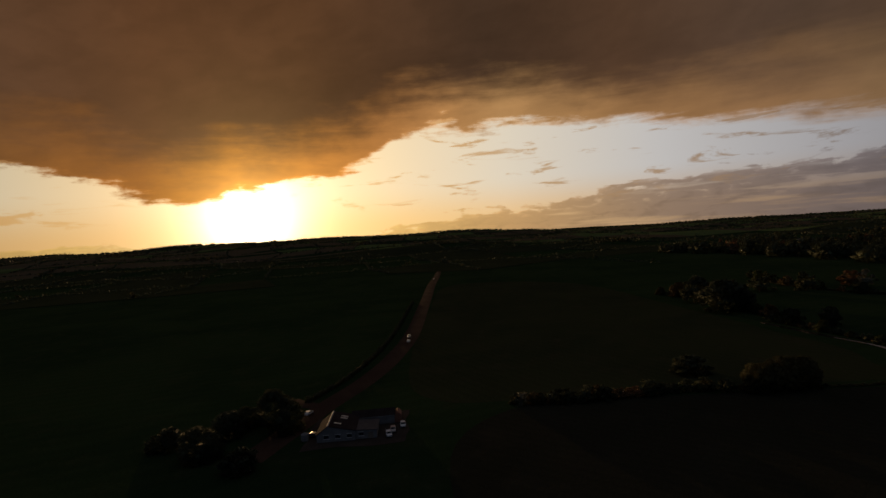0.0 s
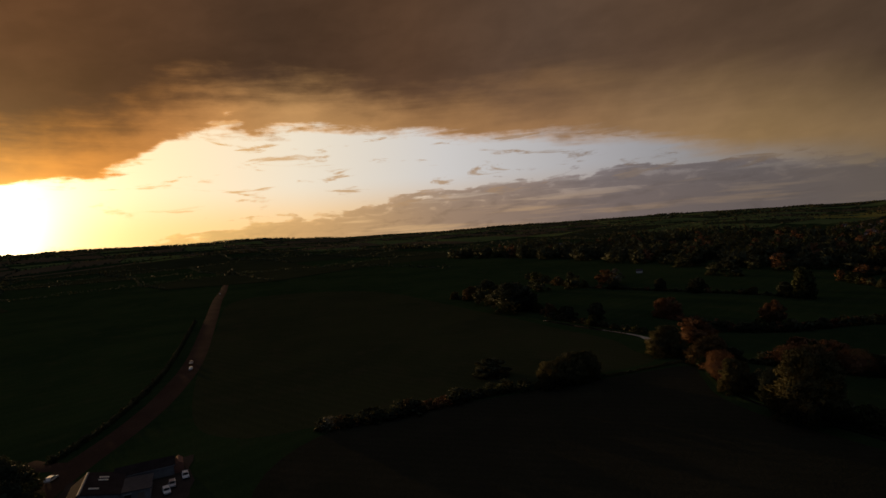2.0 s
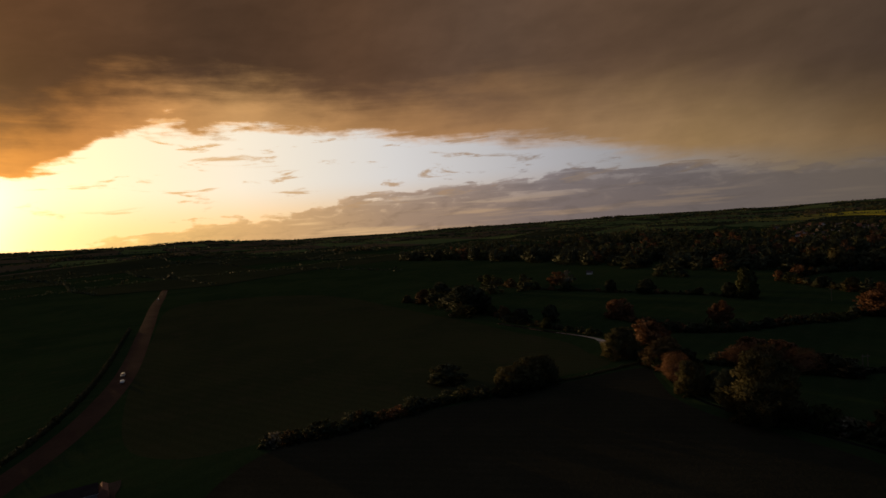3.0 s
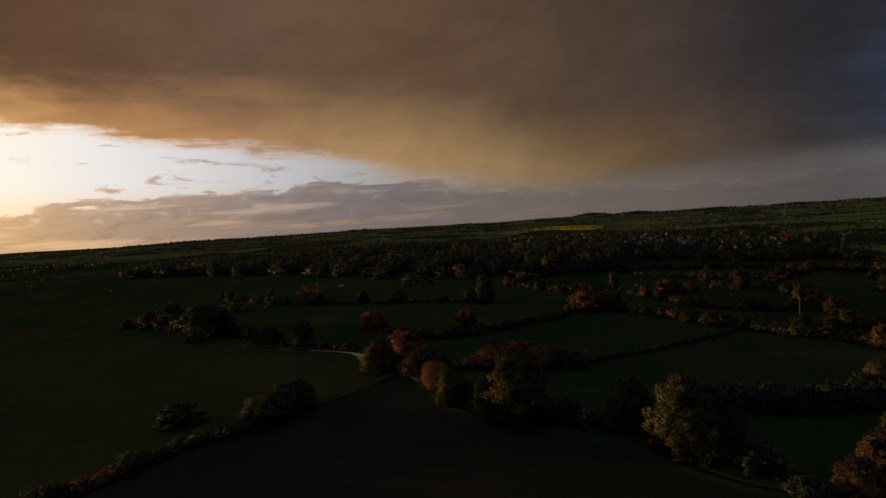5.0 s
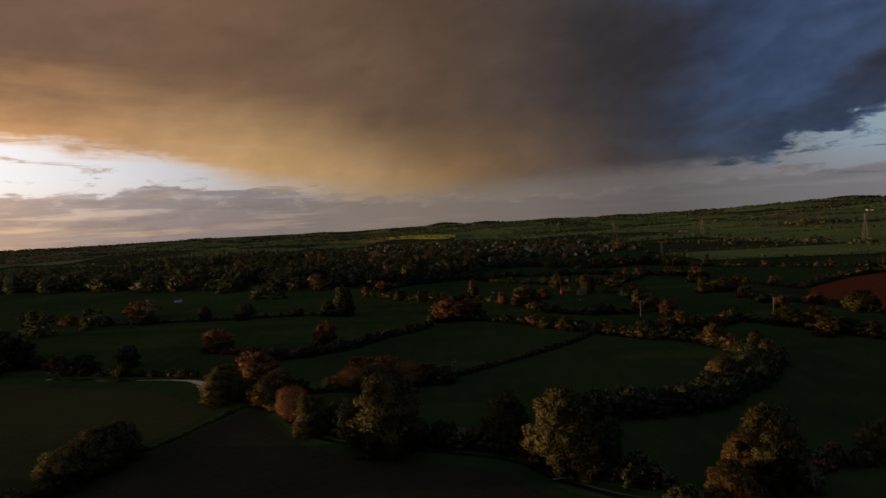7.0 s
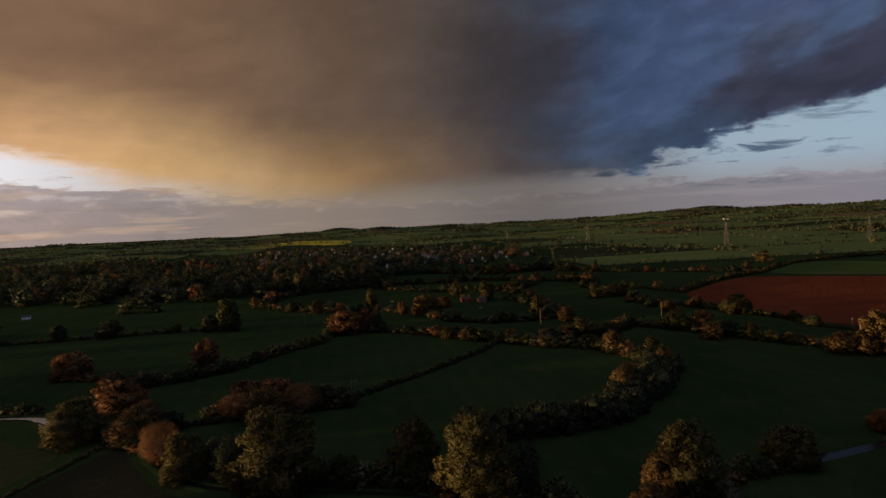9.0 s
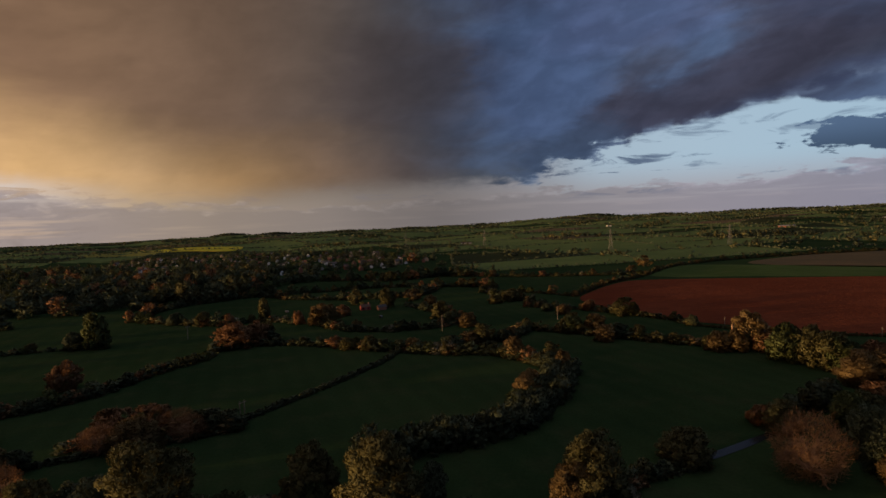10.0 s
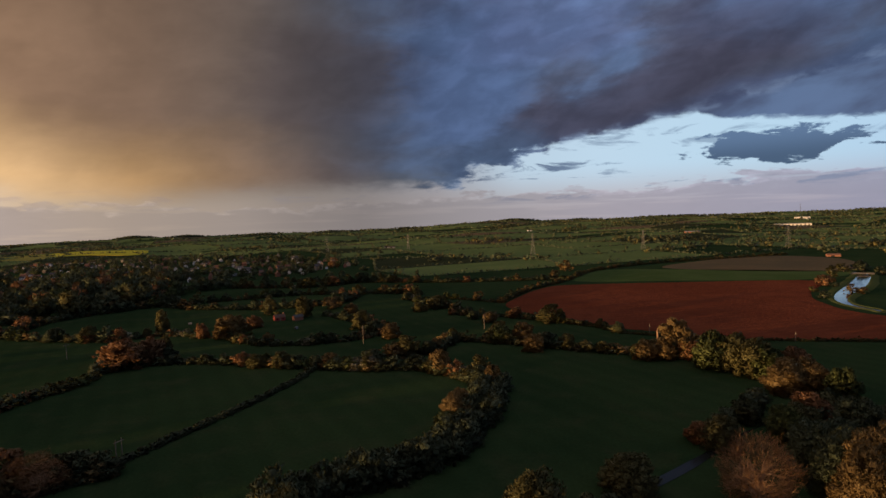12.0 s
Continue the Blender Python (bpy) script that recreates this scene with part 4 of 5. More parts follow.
def hedge(line, height, width, leafy, label, density=1.0, lumps=0.5, bushes=0.0, tall=(3.0, 6.5)):
    """A hedge along a line: lumpy, with leaf clumps right down to the ground."""
    pts = curve_points(line, 1.0)
    pick = random.Random(len(pts))
    i = 0.0
    while bushes and i < len(pts):
        p, h = pts[int(i)], pick.uniform(*tall)
        kind = pick.choice(("dark", "dark", "dark", "olive", "olive", "orange", "russet", "green"))
        plant(kind, p.x + pick.uniform(-1.5, 1.5), p.y + pick.uniform(-1.5, 1.5), h, h * pick.uniform(0.85, 1.4), "grown out of a hedge", "hedge bushes", "bush")
        i += bushes * 1.5 * pick.uniform(0.4, 1.7)
    ob = new("hedge")
    ob.matrix_basis = pose(pts[0].x, pts[0].y, float(land(pts[0].x, pts[0].y)))
    mix = HEDGE_MIX[leafy] if height > 1.8 else (leafy,)
    rows = max(1, round(width / 7))
    at = 0.0
    while at < len(pts):
        p = pts[int(at)]
        q = pts[min(int(at) + 2, len(pts) - 1)] - pts[max(int(at) - 2, 0)]
        q.normalize()
        near = "near" if math.hypot(p.x + 60, p.y - 60) < 240 and width > 4 else "far"
        for row in range(rows):
            k = max(0.55, 1 + lumps * pick.gauss(0, 0.42))
            w = width / rows * pick.uniform(0.9, 1.35) * (0.75 + 0.25 * k)
            off = (row - (rows - 1) / 2) * width / rows + pick.gauss(0, 0.07) * width
            x, y = p.x - q.y * off, p.y + q.x * off
            shrub = new("shrub", pick.choice(SHRUBS[near, pick.choice(mix)]))
            shrub.parent = ob
            shrub.matrix_basis = Matrix.Translation((x - pts[0].x, y - pts[0].y, float(land(x, y)) - float(land(pts[0].x, pts[0].y)) - 0.05)) @ pose(0, 0, 0, 0, 0, pick.uniform(0, 360)) @ Matrix.Diagonal((w / 9, w / 9, height * k * 1.15 / 10, 1))
        at += width / rows * pick.uniform(0.36, 0.6) / min(1.25, max(0.7, density ** 0.5 + 0.2))
    return tagged(ob, label, "hedge", "field hedges")


hedge([(-262, 190), (-240, 210), (-230, 232), (-226, 258), (-219, 284), (-221, 300), (-203, 312), (-170, 309), (-135, 297), (-103, 290), (-76, 286), (-52, 262)], 3.6, 6.5, "dark", "overgrown dark hedge between two meadows", 1.2, 0.7, 8)
hedge([(-205, 160), (-180, 178), (-161, 189), (-156, 201), (-150, 216), (-141, 237), (-128, 274), (-125, 292)], 1.7, 3.4, "dark", "low trimmed hedge along a field boundary", 1.6, 0.3)
hedge([(-207, 70), (-208, 103), (-206, 111), (-208, 132), (-210, 150)], 0.9, 1.8, "dark", "low straggling hedge along a ditch", 0.5, 0.5)
hedge([(-49, 256), (-53, 238), (-58, 222), (-66, 203), (-80, 189), (-93, 181), (-108, 172)], 5.5, 12.0, "deep", "broad dark thicket along a field edge", 1.0, 0.45)
hedge([(-62, 424), (-26, 406), (15, 369), (27, 346)], 2.6, 5.0, "olive", "ragged hedge at the foot of the red field", 0.8, 0.8, 13, (4, 8))
hedge([(27, 346), (70, 322), (140, 306)], 1.3, 2.6, "olive", "low ragged hedge along the red field", 0.6, 0.6)
hedge([(-239, 684), (-119, 645), (-58, 625), (57, 614)], 3.2, 5.0, "dark", "far hedge across green pasture", 0.5, 0.7, 13, (4, 8))
hedge([(-98, 508), (-70, 462), (-50, 426)], 3.6, 7.0, "dark", "short hedge between pastures", 0.5, 0.7, 11)
hedge([(-24, 470), (10, 540), (55, 600), (117, 700), (226, 772), (420, 830)], 3.0, 4.5, "olive", "hedge winding beyond the red field", 0.5, 0.8, 18)
hedge([(-343, 393), (-350, 453), (-310, 511), (-264, 492), (-200, 480), (-150, 500), (-142, 556)], 4.0, 7.0, "dark", "tall hedge at the edge of the woods", 0.6, 0.8, 12, (5, 11))
hedge([(-197, 372), (-170, 350), (-140, 345), (-112, 356), (-100, 372), (-118, 400), (-150, 440)], 3.4, 6.5, "dark", "hedge round the red house's paddock", 0.6, 0.9, 9)
hedge([(-205, -82), (-238, -76), (-290, -74), (-360, -78), (-500, -92)], 1.6, 2.4, "dark", "dark trimmed roadside hedge", 0.6, 0.5)
hedge([(-196, 0), (-198, 24), (-204, 50), (-207, 70)], 3.2, 5.0, "dark", "bushy hedge end in open field", 0.8, 0.8, 7, (3, 5))
hedge([(-330, 146), (-292, 158), (-262, 166)], 2.2, 3.5, "dark", "reeds and scrub along the stream", 0.7, 0.8, 12)
hedge([(-420, 150), (-380, 150), (-340, 152)], 3.0, 6.0, "dark", "scrub under big trees", 0.8, 0.8)
hedge([(-297, 200), (-270, 205), (-245, 212)], 2.6, 5.0, "russet", "russet scrub by the hedge", 0.7, 0.9)
hedge([(-218, 154), (-186, 146), (-150, 140), (-112, 146), (-92, 142), (-70, 142)], 3.2, 7.0, "dark", "scrub along the stream bank", 0.7, 0.9, 7, (3.5, 8))
hedge([(4, 203), (12, 210), (24, 222), (38, 236)], 2.6, 6.0, "dark", "low scrub along the stream bank", 0.5, 0.9, 16, (3, 6))
hedge([(30, 205), (52, 226), (60, 252), (56, 276), (30, 292), (0, 309), (-40, 333), (-66, 345)], 3.4, 7.0, "olive", "scrub along the stream bank", 0.7, 0.9, 8, (4, 9))
hedge([(22, 170), (34, 190), (50, 200), (70, 208)], 3.0, 6.0, "green", "thick growth beside the stream", 0.9, 0.9, 6, (6, 12))
hedge([(-62, 338), (-74, 316), (-92, 322)], 3.2, 6.0, "dark", "dark hedge joining the stream", 0.7, 0.9, 7, (4, 8))
hedge([(140, 306), (200, 300), (262, 296)], 0.8, 1.6, "olive", "low hedge along the red field", 0.5, 0.5)
hedge([(-343, 393), (-300, 380), (-262, 372), (-237, 385), (-205, 372)], 3.4, 7.0, "dark", "hedge between the woods and paddock", 0.5, 0.9, 10, (4, 9))
hedge([(-310, 511), (-250, 540), (-200, 560), (-142, 556)], 3.0, 5.0, "dark", "far hedge below the village", 0.5, 0.9, 9, (5, 10))
hedge([(-142, 556), (-90, 540), (-98, 508)], 3.0, 5.0, "dark", "short far hedge between pastures", 0.5, 0.9, 9, (5, 10))
hedge([(-290, 640), (-200, 625), (-157, 657), (-119, 645)], 3.0, 6.0, "dark", "hedge at the village edge", 0.5, 0.9, 7, (6, 12))
hedge([(-25, 470), (-60, 500), (-98, 508)], 2.0, 4.0, "olive", "ragged far hedge between pastures", 0.5, 0.9, 10, (4, 8))
hedge([(-470, 120), (-420, 150), (-380, 150), (-340, 152)], 3.0, 6.0, "dark", "scrub and trees along the far stream", 0.6, 0.8, 9, (6, 13))
hedge([(-560, 230), (-480, 228), (-400, 262), (-330, 300), (-297, 309)], 2.0, 4.0, "dark", "broken line of parkland bushes", 0.3, 0.9, 16, (5, 11))
for k, x, y, h, w in (("dark", 345, 592, 9, 12), ("olive", 330, 598, 8, 11), ("dark", 352, 606, 10, 13), ("orange", 262, 520, 6, 8), ("dark", 246, 492, 4, 6), ("olive", 214, 470, 4, 6),
                      ("orange", 236, 452, 5, 7), ("dark", 300, 470, 7, 10), ("olive", 320, 450, 8, 11), ("dark", 275, 430, 6, 9), ("orange", 300, 412, 7, 10), ("olive", 245, 396, 5, 7), ("dark", 372, 560, 9, 12), ("dark", 199, 437, 6, 8), ("russet", 243, 500, 9, 11), ("dark", 338, 560, 8, 10)):
    plant(k, x, y, h, w, "beside the river bend", "riverside trees")
for k, x, y, h, w in (("olive", 30, 176, 13, 12), ("orange", 38, 168, 12, 13), ("green", 46, 184, 11, 12), ("dark", 33, 192, 9, 10), ("russet", 24, 158, 9, 9)):
    plant(k, x, y, h, w, "beside the stream", "stream-side trees")
hedge([(-66, 131), (-52, 150), (-40, 165), (-28, 172)], 2.4, 5.0, "dark", "scrub on the near stream bank", 0.8, 0.9, 9, (3, 6))
hedge([(-196, 176), (-182, 184), (-166, 191), (-154, 196)], 3.5, 9.0, "russet", "russet thicket beside the low hedge", 1.5, 0.6)
for k, x, y, h, w in (("russet", -186, 176, 8.5, 12), ("russet", -166, 187, 8, 12), ("dark", -157, 194, 6, 9), ("russet", -192, 187, 8, 12), ("orange", -176, 178, 9, 12), ("russet", -181, 190, 8.5, 11)):
    plant(k, x, y, h, w, "in a thicket", "thicket trees")
# ---- buildings ----


def box(bm, x0, x1, y0, y1, z0, z1):
    vs = [bm.verts.new(p) for p in ((x0, y0, z0), (x1, y0, z0), (x1, y1, z0), (x0, y1, z0), (x0, y0, z1), (x1, y0, z1), (x1, y1, z1), (x0, y1, z1))]
    for q in ((3, 2, 1, 0), (4, 5, 6, 7), (0, 1, 5, 4), (1, 2, 6, 5), (2, 3, 7, 6), (3, 0, 4, 7)):
        bm.faces.new([vs[i] for i in q])


def one_box(*a):
    bm = bmesh.new()
    box(bm, *a)
    return bm


def gabled(l, w, h, rise):
    """Walls with gable ends, ridge along x."""
    bm = bmesh.new()
    prof = [(-w / 2, -0.3), (w / 2, -0.3), (w / 2, h), (0, h + rise), (-w / 2, h)]
    rows = [[bm.verts.new((x, y, z)) for y, z in prof] for x in (-l / 2, l / 2)]
    bm.faces.new(rows[0][::-1])
    bm.faces.new(rows[1])
    for i in range(5):
        j = (i + 1) % 5
        bm.faces.new((rows[0][i], rows[0][j], rows[1][j], rows[1][i]))
    return bm


def pitched(l, w, h, rise, over=0.35, thick=0.22):
    bm = bmesh.new()
    k = rise / (w / 2)
    e = w / 2 + over
    prof = [(-e, h - over * k + 0.05), (0, h + rise + 0.05), (e, h - over * k + 0.05), (e, h - over * k + thick), (0, h + rise + thick + 0.05), (-e, h - over * k + thick)]
    rows = [[bm.verts.new((x, y, z)) for y, z in prof] for x in (-l / 2 - over, l / 2 + over)]
    for i in range(6):
        j = (i + 1) % 6
        bm.faces.new((rows[0][i], rows[0][j], rows[1][j], rows[1][i]))
    for r, flip in ((rows[0], 1), (rows[1], -1)):
        bm.faces.new([r[i] for i in (0, 1, 4, 5)][::flip])
        bm.faces.new([r[i] for i in (1, 2, 3, 4)][::flip])
    bmesh.ops.recalc_face_normals(bm, faces=bm.faces)
    return bm


def house(wall, roof, l=9.0, w=7.0, h=5.0, rise=2.8, two=True):
    ob = new("house")
    part("wall", gabled(l, w, h, rise), wall, ob)
    part("roof", pitched(l, w, h, rise), roof, ob)
    part("chimney", one_box(l / 2 - 1.1, l / 2 - 0.3, -0.5, 0.5, h + rise - 0.9, h + rise + 1.3), BRICK_W, ob)
    for side in (-1, 1):
        for z in ((0.9, 3.3) if two else (0.9,)):
            for x in (-l / 3.4, l / 3.4):
                y = side * w / 2
                part("window", one_box(x - 0.6, x + 0.6, min(y - 0.1 * side, y + 0.04 * side), max(y - 0.1 * side, y + 0.04 * side), z, z + 1.2), PANE, ob)
    y = -w / 2
    part("door", one_box(-0.5, 0.5, y - 0.05, y + 0.1, 0, 2.05), WOOD, ob)
    return ob


HOUSES = [(house(RENDER_W, SLATE), "white rendered village house with slate roof"), (house(BRICK_W, TILE), "red brick village house with tiled roof"),
          (house(BUFF_W, SLATE, 11, 7.5, 5.2, 3.0), "buff stone village house with slate roof"), (house(RENDER_W, TILE, 13, 7, 2.8, 2.6, False), "low white bungalow with tiled roof")]
TOWN = [(-720, 860), (-520, 770), (-330, 720), (-250, 760), (-200, 930), (-420, 1270), (-980, 1290), (-850, 960)]
town_rng = random.Random(8)
spots = []
while len(spots) < 190:
    px, py = town_rng.uniform(-1000, -190), town_rng.uniform(700, 1300)
    if inside(px, py, TOWN) and all((px - a) ** 2 + (py - b) ** 2 > 20 ** 2 for a, b in spots):
        spots.append((px, py))
for i, (px, py) in enumerate(spots):
    ob, label = HOUSES[town_rng.choice((0, 0, 1, 1, 2, 3))]
    k = town_rng.uniform(0.6, 0.85)
    m = Matrix.Translation((px, py, float(land(px, py)))) @ pose(0, 0, 0, 0, 0, town_rng.choice((20, 110)) + town_rng.uniform(-12, 12)) @ Matrix.Diagonal((k, k, k, 1))
    tagged(copy_thing(ob, m), label, "house", "village houses")
for (ob, label), (px, py) in zip(HOUSES, [(-350, 850), (-300, 880), (-250, 860), (-420, 900)]):
    ob.matrix_basis = pose(px, py, float(land(px, py)), 0, 0, 25)
    tagged(ob, label, "house", "village houses")


def red_house():
    ob = house(RED_PAINT, TILE, 8, 5.5, 2.7, 2.0, False)
    ob.name = "red_house"
    ob.matrix_basis = pose(-179, 426, 0, 0, 0, 30) @ Matrix.Diagonal((0.85, 0.85, 0.85, 1))
    tagged(ob, "bright red boarded house among hedgerow trees", "house")
    shed = new("shed")
    part("wall", gabled(6, 4, 2.4, 1.2), BRICK_W, shed)
    part("roof", pitched(6, 4, 2.4, 1.2), SLATE, shed)
    shed.matrix_basis = pose(-166, 424, 0, 0, 0, 40)
    tagged(shed, "small brick shed with slate roof", "shed")


red_house()


def prism(profile, y0, y1):
    """A solid whose outline in x and z runs straight back along y."""
    bm = bmesh.new()
    rows = [[bm.verts.new((x, y, z)) for x, z in profile] for y in (y0, y1)]
    n = len(profile)
    bm.faces.new(rows[0])
    bm.faces.new(rows[1][::-1])
    for i in range(n):
        j = (i + 1) % n
        bm.faces.new((rows[0][i], rows[1][i], rows[1][j], rows[0][j]))
    bmesh.ops.recalc_face_normals(bm, faces=bm.faces)
    return bm


def sloped(x0, z0, x1, z1, thick):
    return [(x0, z0), (x1, z1), (x1, z1 + thick), (x0, z0 + thick)]


def farm():
    """The white farm building by the road, its wing, the outbuilding behind and the yard."""
    bm = bmesh.new()
    bmesh.ops.create_grid(bm, x_segments=6, y_segments=6, size=0.5)
    for v in bm.verts:
        v.co.x, v.co.y = v.co.x * 30 + 0.8 * math.sin(v.co.y * 9), v.co.y * 32 + 0.8 * math.sin(v.co.x * 11)
        v.co.z = 0.07
    yard = part("yard", bm, GRIT, None)
    yard.matrix_basis = pose(-175, -53, 0, 0, 0, 10)
    tagged(yard, "gravel farm yard beside the road", "yard", kind="structure")
    barn = new("farm_building")
    part("wall", prism([(0, -0.3), (12, -0.3), (12, 3.1), (3.6, 5.0), (0, 2.5)], 0, 14), LIMEWASH, barn, "grey limewashed wall")
    part("roof_slope", prism(sloped(-0.4, 2.26, 3.6, 5.04, 0.18), -0.35, 14.35), DARK_SHEET, barn, "dark sheet roof slope")
    dark = part("roof_slope", prism(sloped(3.6, 5.04, 12.4, 3.05, 0.18), -0.35, 14.35), DARK_SHEET, barn, "dark sheet roof slope")
    part("ridge_cap", prism([(3.3, 4.98), (3.9, 5.16), (3.9, 5.28), (3.6, 5.36), (3.3, 5.24)], -0.4, 14.4), SHEET, barn, "pale ridge capping")
    for x, y in ((5.2, 3.0), (6.6, 8.6), (6.6, 10.4)):
        k = (3.05 - 5.04) / 8.8
        z = 5.04 + 0.19 + (x - 3.6) * k
        part("rooflight", prism(sloped(x, z, x + 2.2, z + 2.2 * k, 0.12), y, y + 0.8), PLASTIC, dark, "pale translucent rooflight")
    part("wing_wall", prism([(12.02, -0.3), (18.8, -0.3), (18.8, 2.7), (12.02, 3.0)], 0.6, 9.5), LIMEWASH, barn, "grey limewashed wall")
    part("wing_roof", prism(sloped(12.42, 3.02, 19.2, 2.72, 0.16), 0.2, 9.9), SLATE, barn, "grey slate roof")
    for x, y in ((3.0, 0), (6.6, 0), (10.2, 0), (13.8, 0.6)):
        win = part("window", one_box(x - 0.75, x + 0.75, y - 0.05, y + 0.1, 1.1, 2.2), PANE, barn)
        part("sill", one_box(x - 0.9, x + 0.9, y - 0.18, y, 0.98, 1.1), RENDER_W, win)
        part("lintel", one_box(x - 0.9, x + 0.9, y - 0.08, y + 0.02, 2.2, 2.36), RENDER_W, win)
    part("door", one_box(16.0, 17.6, 0.53, 0.7, 0, 2.1), WOOD, barn)
    barn.matrix_basis = pose(-163.3, -63.4, 0, 0, 0, 100)
    tagged(barn, "limewashed farm building with dark roof and rooflights", "farm building")
    lean = new("outbuilding")
    part("wall", gabled(14, 6, 2.9, 1.3), LIMEWASH, lean)
    part("roof", pitched(14, 6, 2.9, 1.3), DARK_SHEET, lean, "dark sheet roof")
    part("gutter", one_box(-7.4, 7.4, -3.45, -3.3, 2.72, 2.86), SHEET, lean, "pale gutter")
    part("gable", prism([(7.0, -0.3), (9.4, -0.3), (9.4, 2.6), (8.2, 3.4), (7.0, 2.6)], -2.6, 2.6), BRICK_W, lean, "red brick end")
    lean.matrix_basis = pose(-181.5, -49.5, 0, 0, 0, 102)
    tagged(lean, "low pale outbuilding with brick end beside the yard", "outbuilding")
    tank = new("tank")
    bm = bmesh.new()
    bmesh.ops.create_cone(bm, cap_ends=True, segments=20, radius1=1.2, radius2=1.2, depth=2.0, matrix=Matrix.Translation((0, 0, 1.0)))
    part("body", bm, LIMEWASH, tank)
    bm = bmesh.new()
    bmesh.ops.create_cone(bm, cap_ends=True, segments=20, radius1=1.25, radius2=0.3, depth=0.5, matrix=Matrix.Translation((0, 0, 2.24)))
    part("lid", bm, LIMEWASH, tank)
    tank.matrix_basis = pose(-166, -68.3, 0.0)
    tagged(tank, "pale storage tank beside the farm building", "tank")


farm()


def car(paint):
    ob = new("car")
    bm = bmesh.new()
    prof = [(-2.1, 0.35), (2.1, 0.35), (2.15, 0.75), (1.2, 0.95), (0.55, 1.45), (-1.2, 1.48), (-1.95, 1.0), (-2.15, 0.8)]
    rows = [[bm.verts.new((x, y * (0.85 if z > 1.2 else 1), z)) for x, z in prof] for y in (-0.85, 0.85)]
    bm.faces.new(rows[0])
    bm.faces.new(rows[1][::-1])
    for i in range(8):
        j = (i + 1) % 8
        bm.faces.new((rows[0][i], rows[1][i], rows[1][j], rows[0][j]))
    bmesh.ops.recalc_face_normals(bm, faces=bm.faces)
    bmesh.ops.bevel(bm, geom=bm.edges[:], offset=0.07, segments=1, affect="EDGES")
    part("body", bm, paint, ob)
    bm = bmesh.new()
    vs = [bm.verts.new(p) for p in ((1.16, -0.7, 1.0), (1.16, 0.7, 1.0), (0.62, 0.6, 1.43), (0.62, -0.6, 1.43))]
    bm.faces.new(vs)
    bmesh.ops.solidify(bm, geom=bm.faces[:], thickness=-0.03)
    part("windscreen", bm, PANE, ob)
    for y in (-0.87, 0.87):
        part("side_window", one_box(-1.2, 0.6, y * 0.91 - 0.05, y * 0.91 + 0.05, 1.02, 1.36), PANE, ob)
        part("headlight", one_box(2.08, 2.18, y * 0.7 - 0.15, y * 0.7 + 0.15, 0.62, 0.76), CHROME, ob)
        for x in (-1.35, 1.35):
            bm = bmesh.new()
            bmesh.ops.create_cone(bm, cap_ends=True, segments=14, radius1=0.33, radius2=0.33, depth=0.24, matrix=pose(x, y * 0.94, 0.33, 90))
            wheel = part("wheel", bm, RUBBER, ob)
            bm = bmesh.new()
            bmesh.ops.create_cone(bm, cap_ends=True, segments=10, radius1=0.19, radius2=0.19, depth=0.27, matrix=pose(x, y * 0.95, 0.33, 90))
            part("rim", bm, STEEL, wheel)
    return ob


CARS = [(0, -315, -62.0, 0.2, 186, "white car on the country road"), (1, -330, -64.5, 0.2, 4, "silver car on the country road"), (1, -726, -103, 0.2, 184, "silver car far along the road"),
        (0, -168.6, -41.6, 0.1, 20, "white car parked in the farm yard"), (1, -172.4, -41.0, 0.1, 12, "silver car parked in the farm yard"), (0, -176.8, -38.6, 0.1, 15, "white van-like car parked in the farm yard"),
        (2, -168.4, -66.0, 0.1, 80, "dark car parked by the farm building"), (0, -190, -76, 0.2, 170, "white car turning off the road")]
for k, x, y, z, turn, label in CARS:
    ob = car(CAR_PAINT[k])
    ob.matrix_basis = pose(x, y, z, 0, 0, turn)
    tagged(ob, label, "car", "cars")

# ---- poles and pylons ----


def beam(bm, a, b, r):
    a, b = Vector(a), Vector(b)
    d = (b - a).normalized()
    s = d.orthogonal().normalized() * r
    t = d.cross(s)
    lo = [bm.verts.new(a + q) for q in (s, t, -s, -t)]
    hi = [bm.verts.new(b + q) for q in (s, t, -s, -t)]
    for i in range(4):
        j = (i + 1) % 4
        bm.faces.new((lo[i], lo[j], hi[j], hi[i]))


def strut(bm, pts, r):
    """A bar that bends at each point."""
    rings = []
    for p in pts:
        p = Vector(p)
        rings.append([bm.verts.new(p + Vector(q) * r) for q in ((1, 0, 0), (0, 1, 0), (-1, 0, 0), (0, -1, 0))])
    for lo, hi in zip(rings, rings[1:]):
        for i in range(4):
            j = (i + 1) % 4
            bm.faces.new((lo[i], lo[j], hi[j], hi[i]))


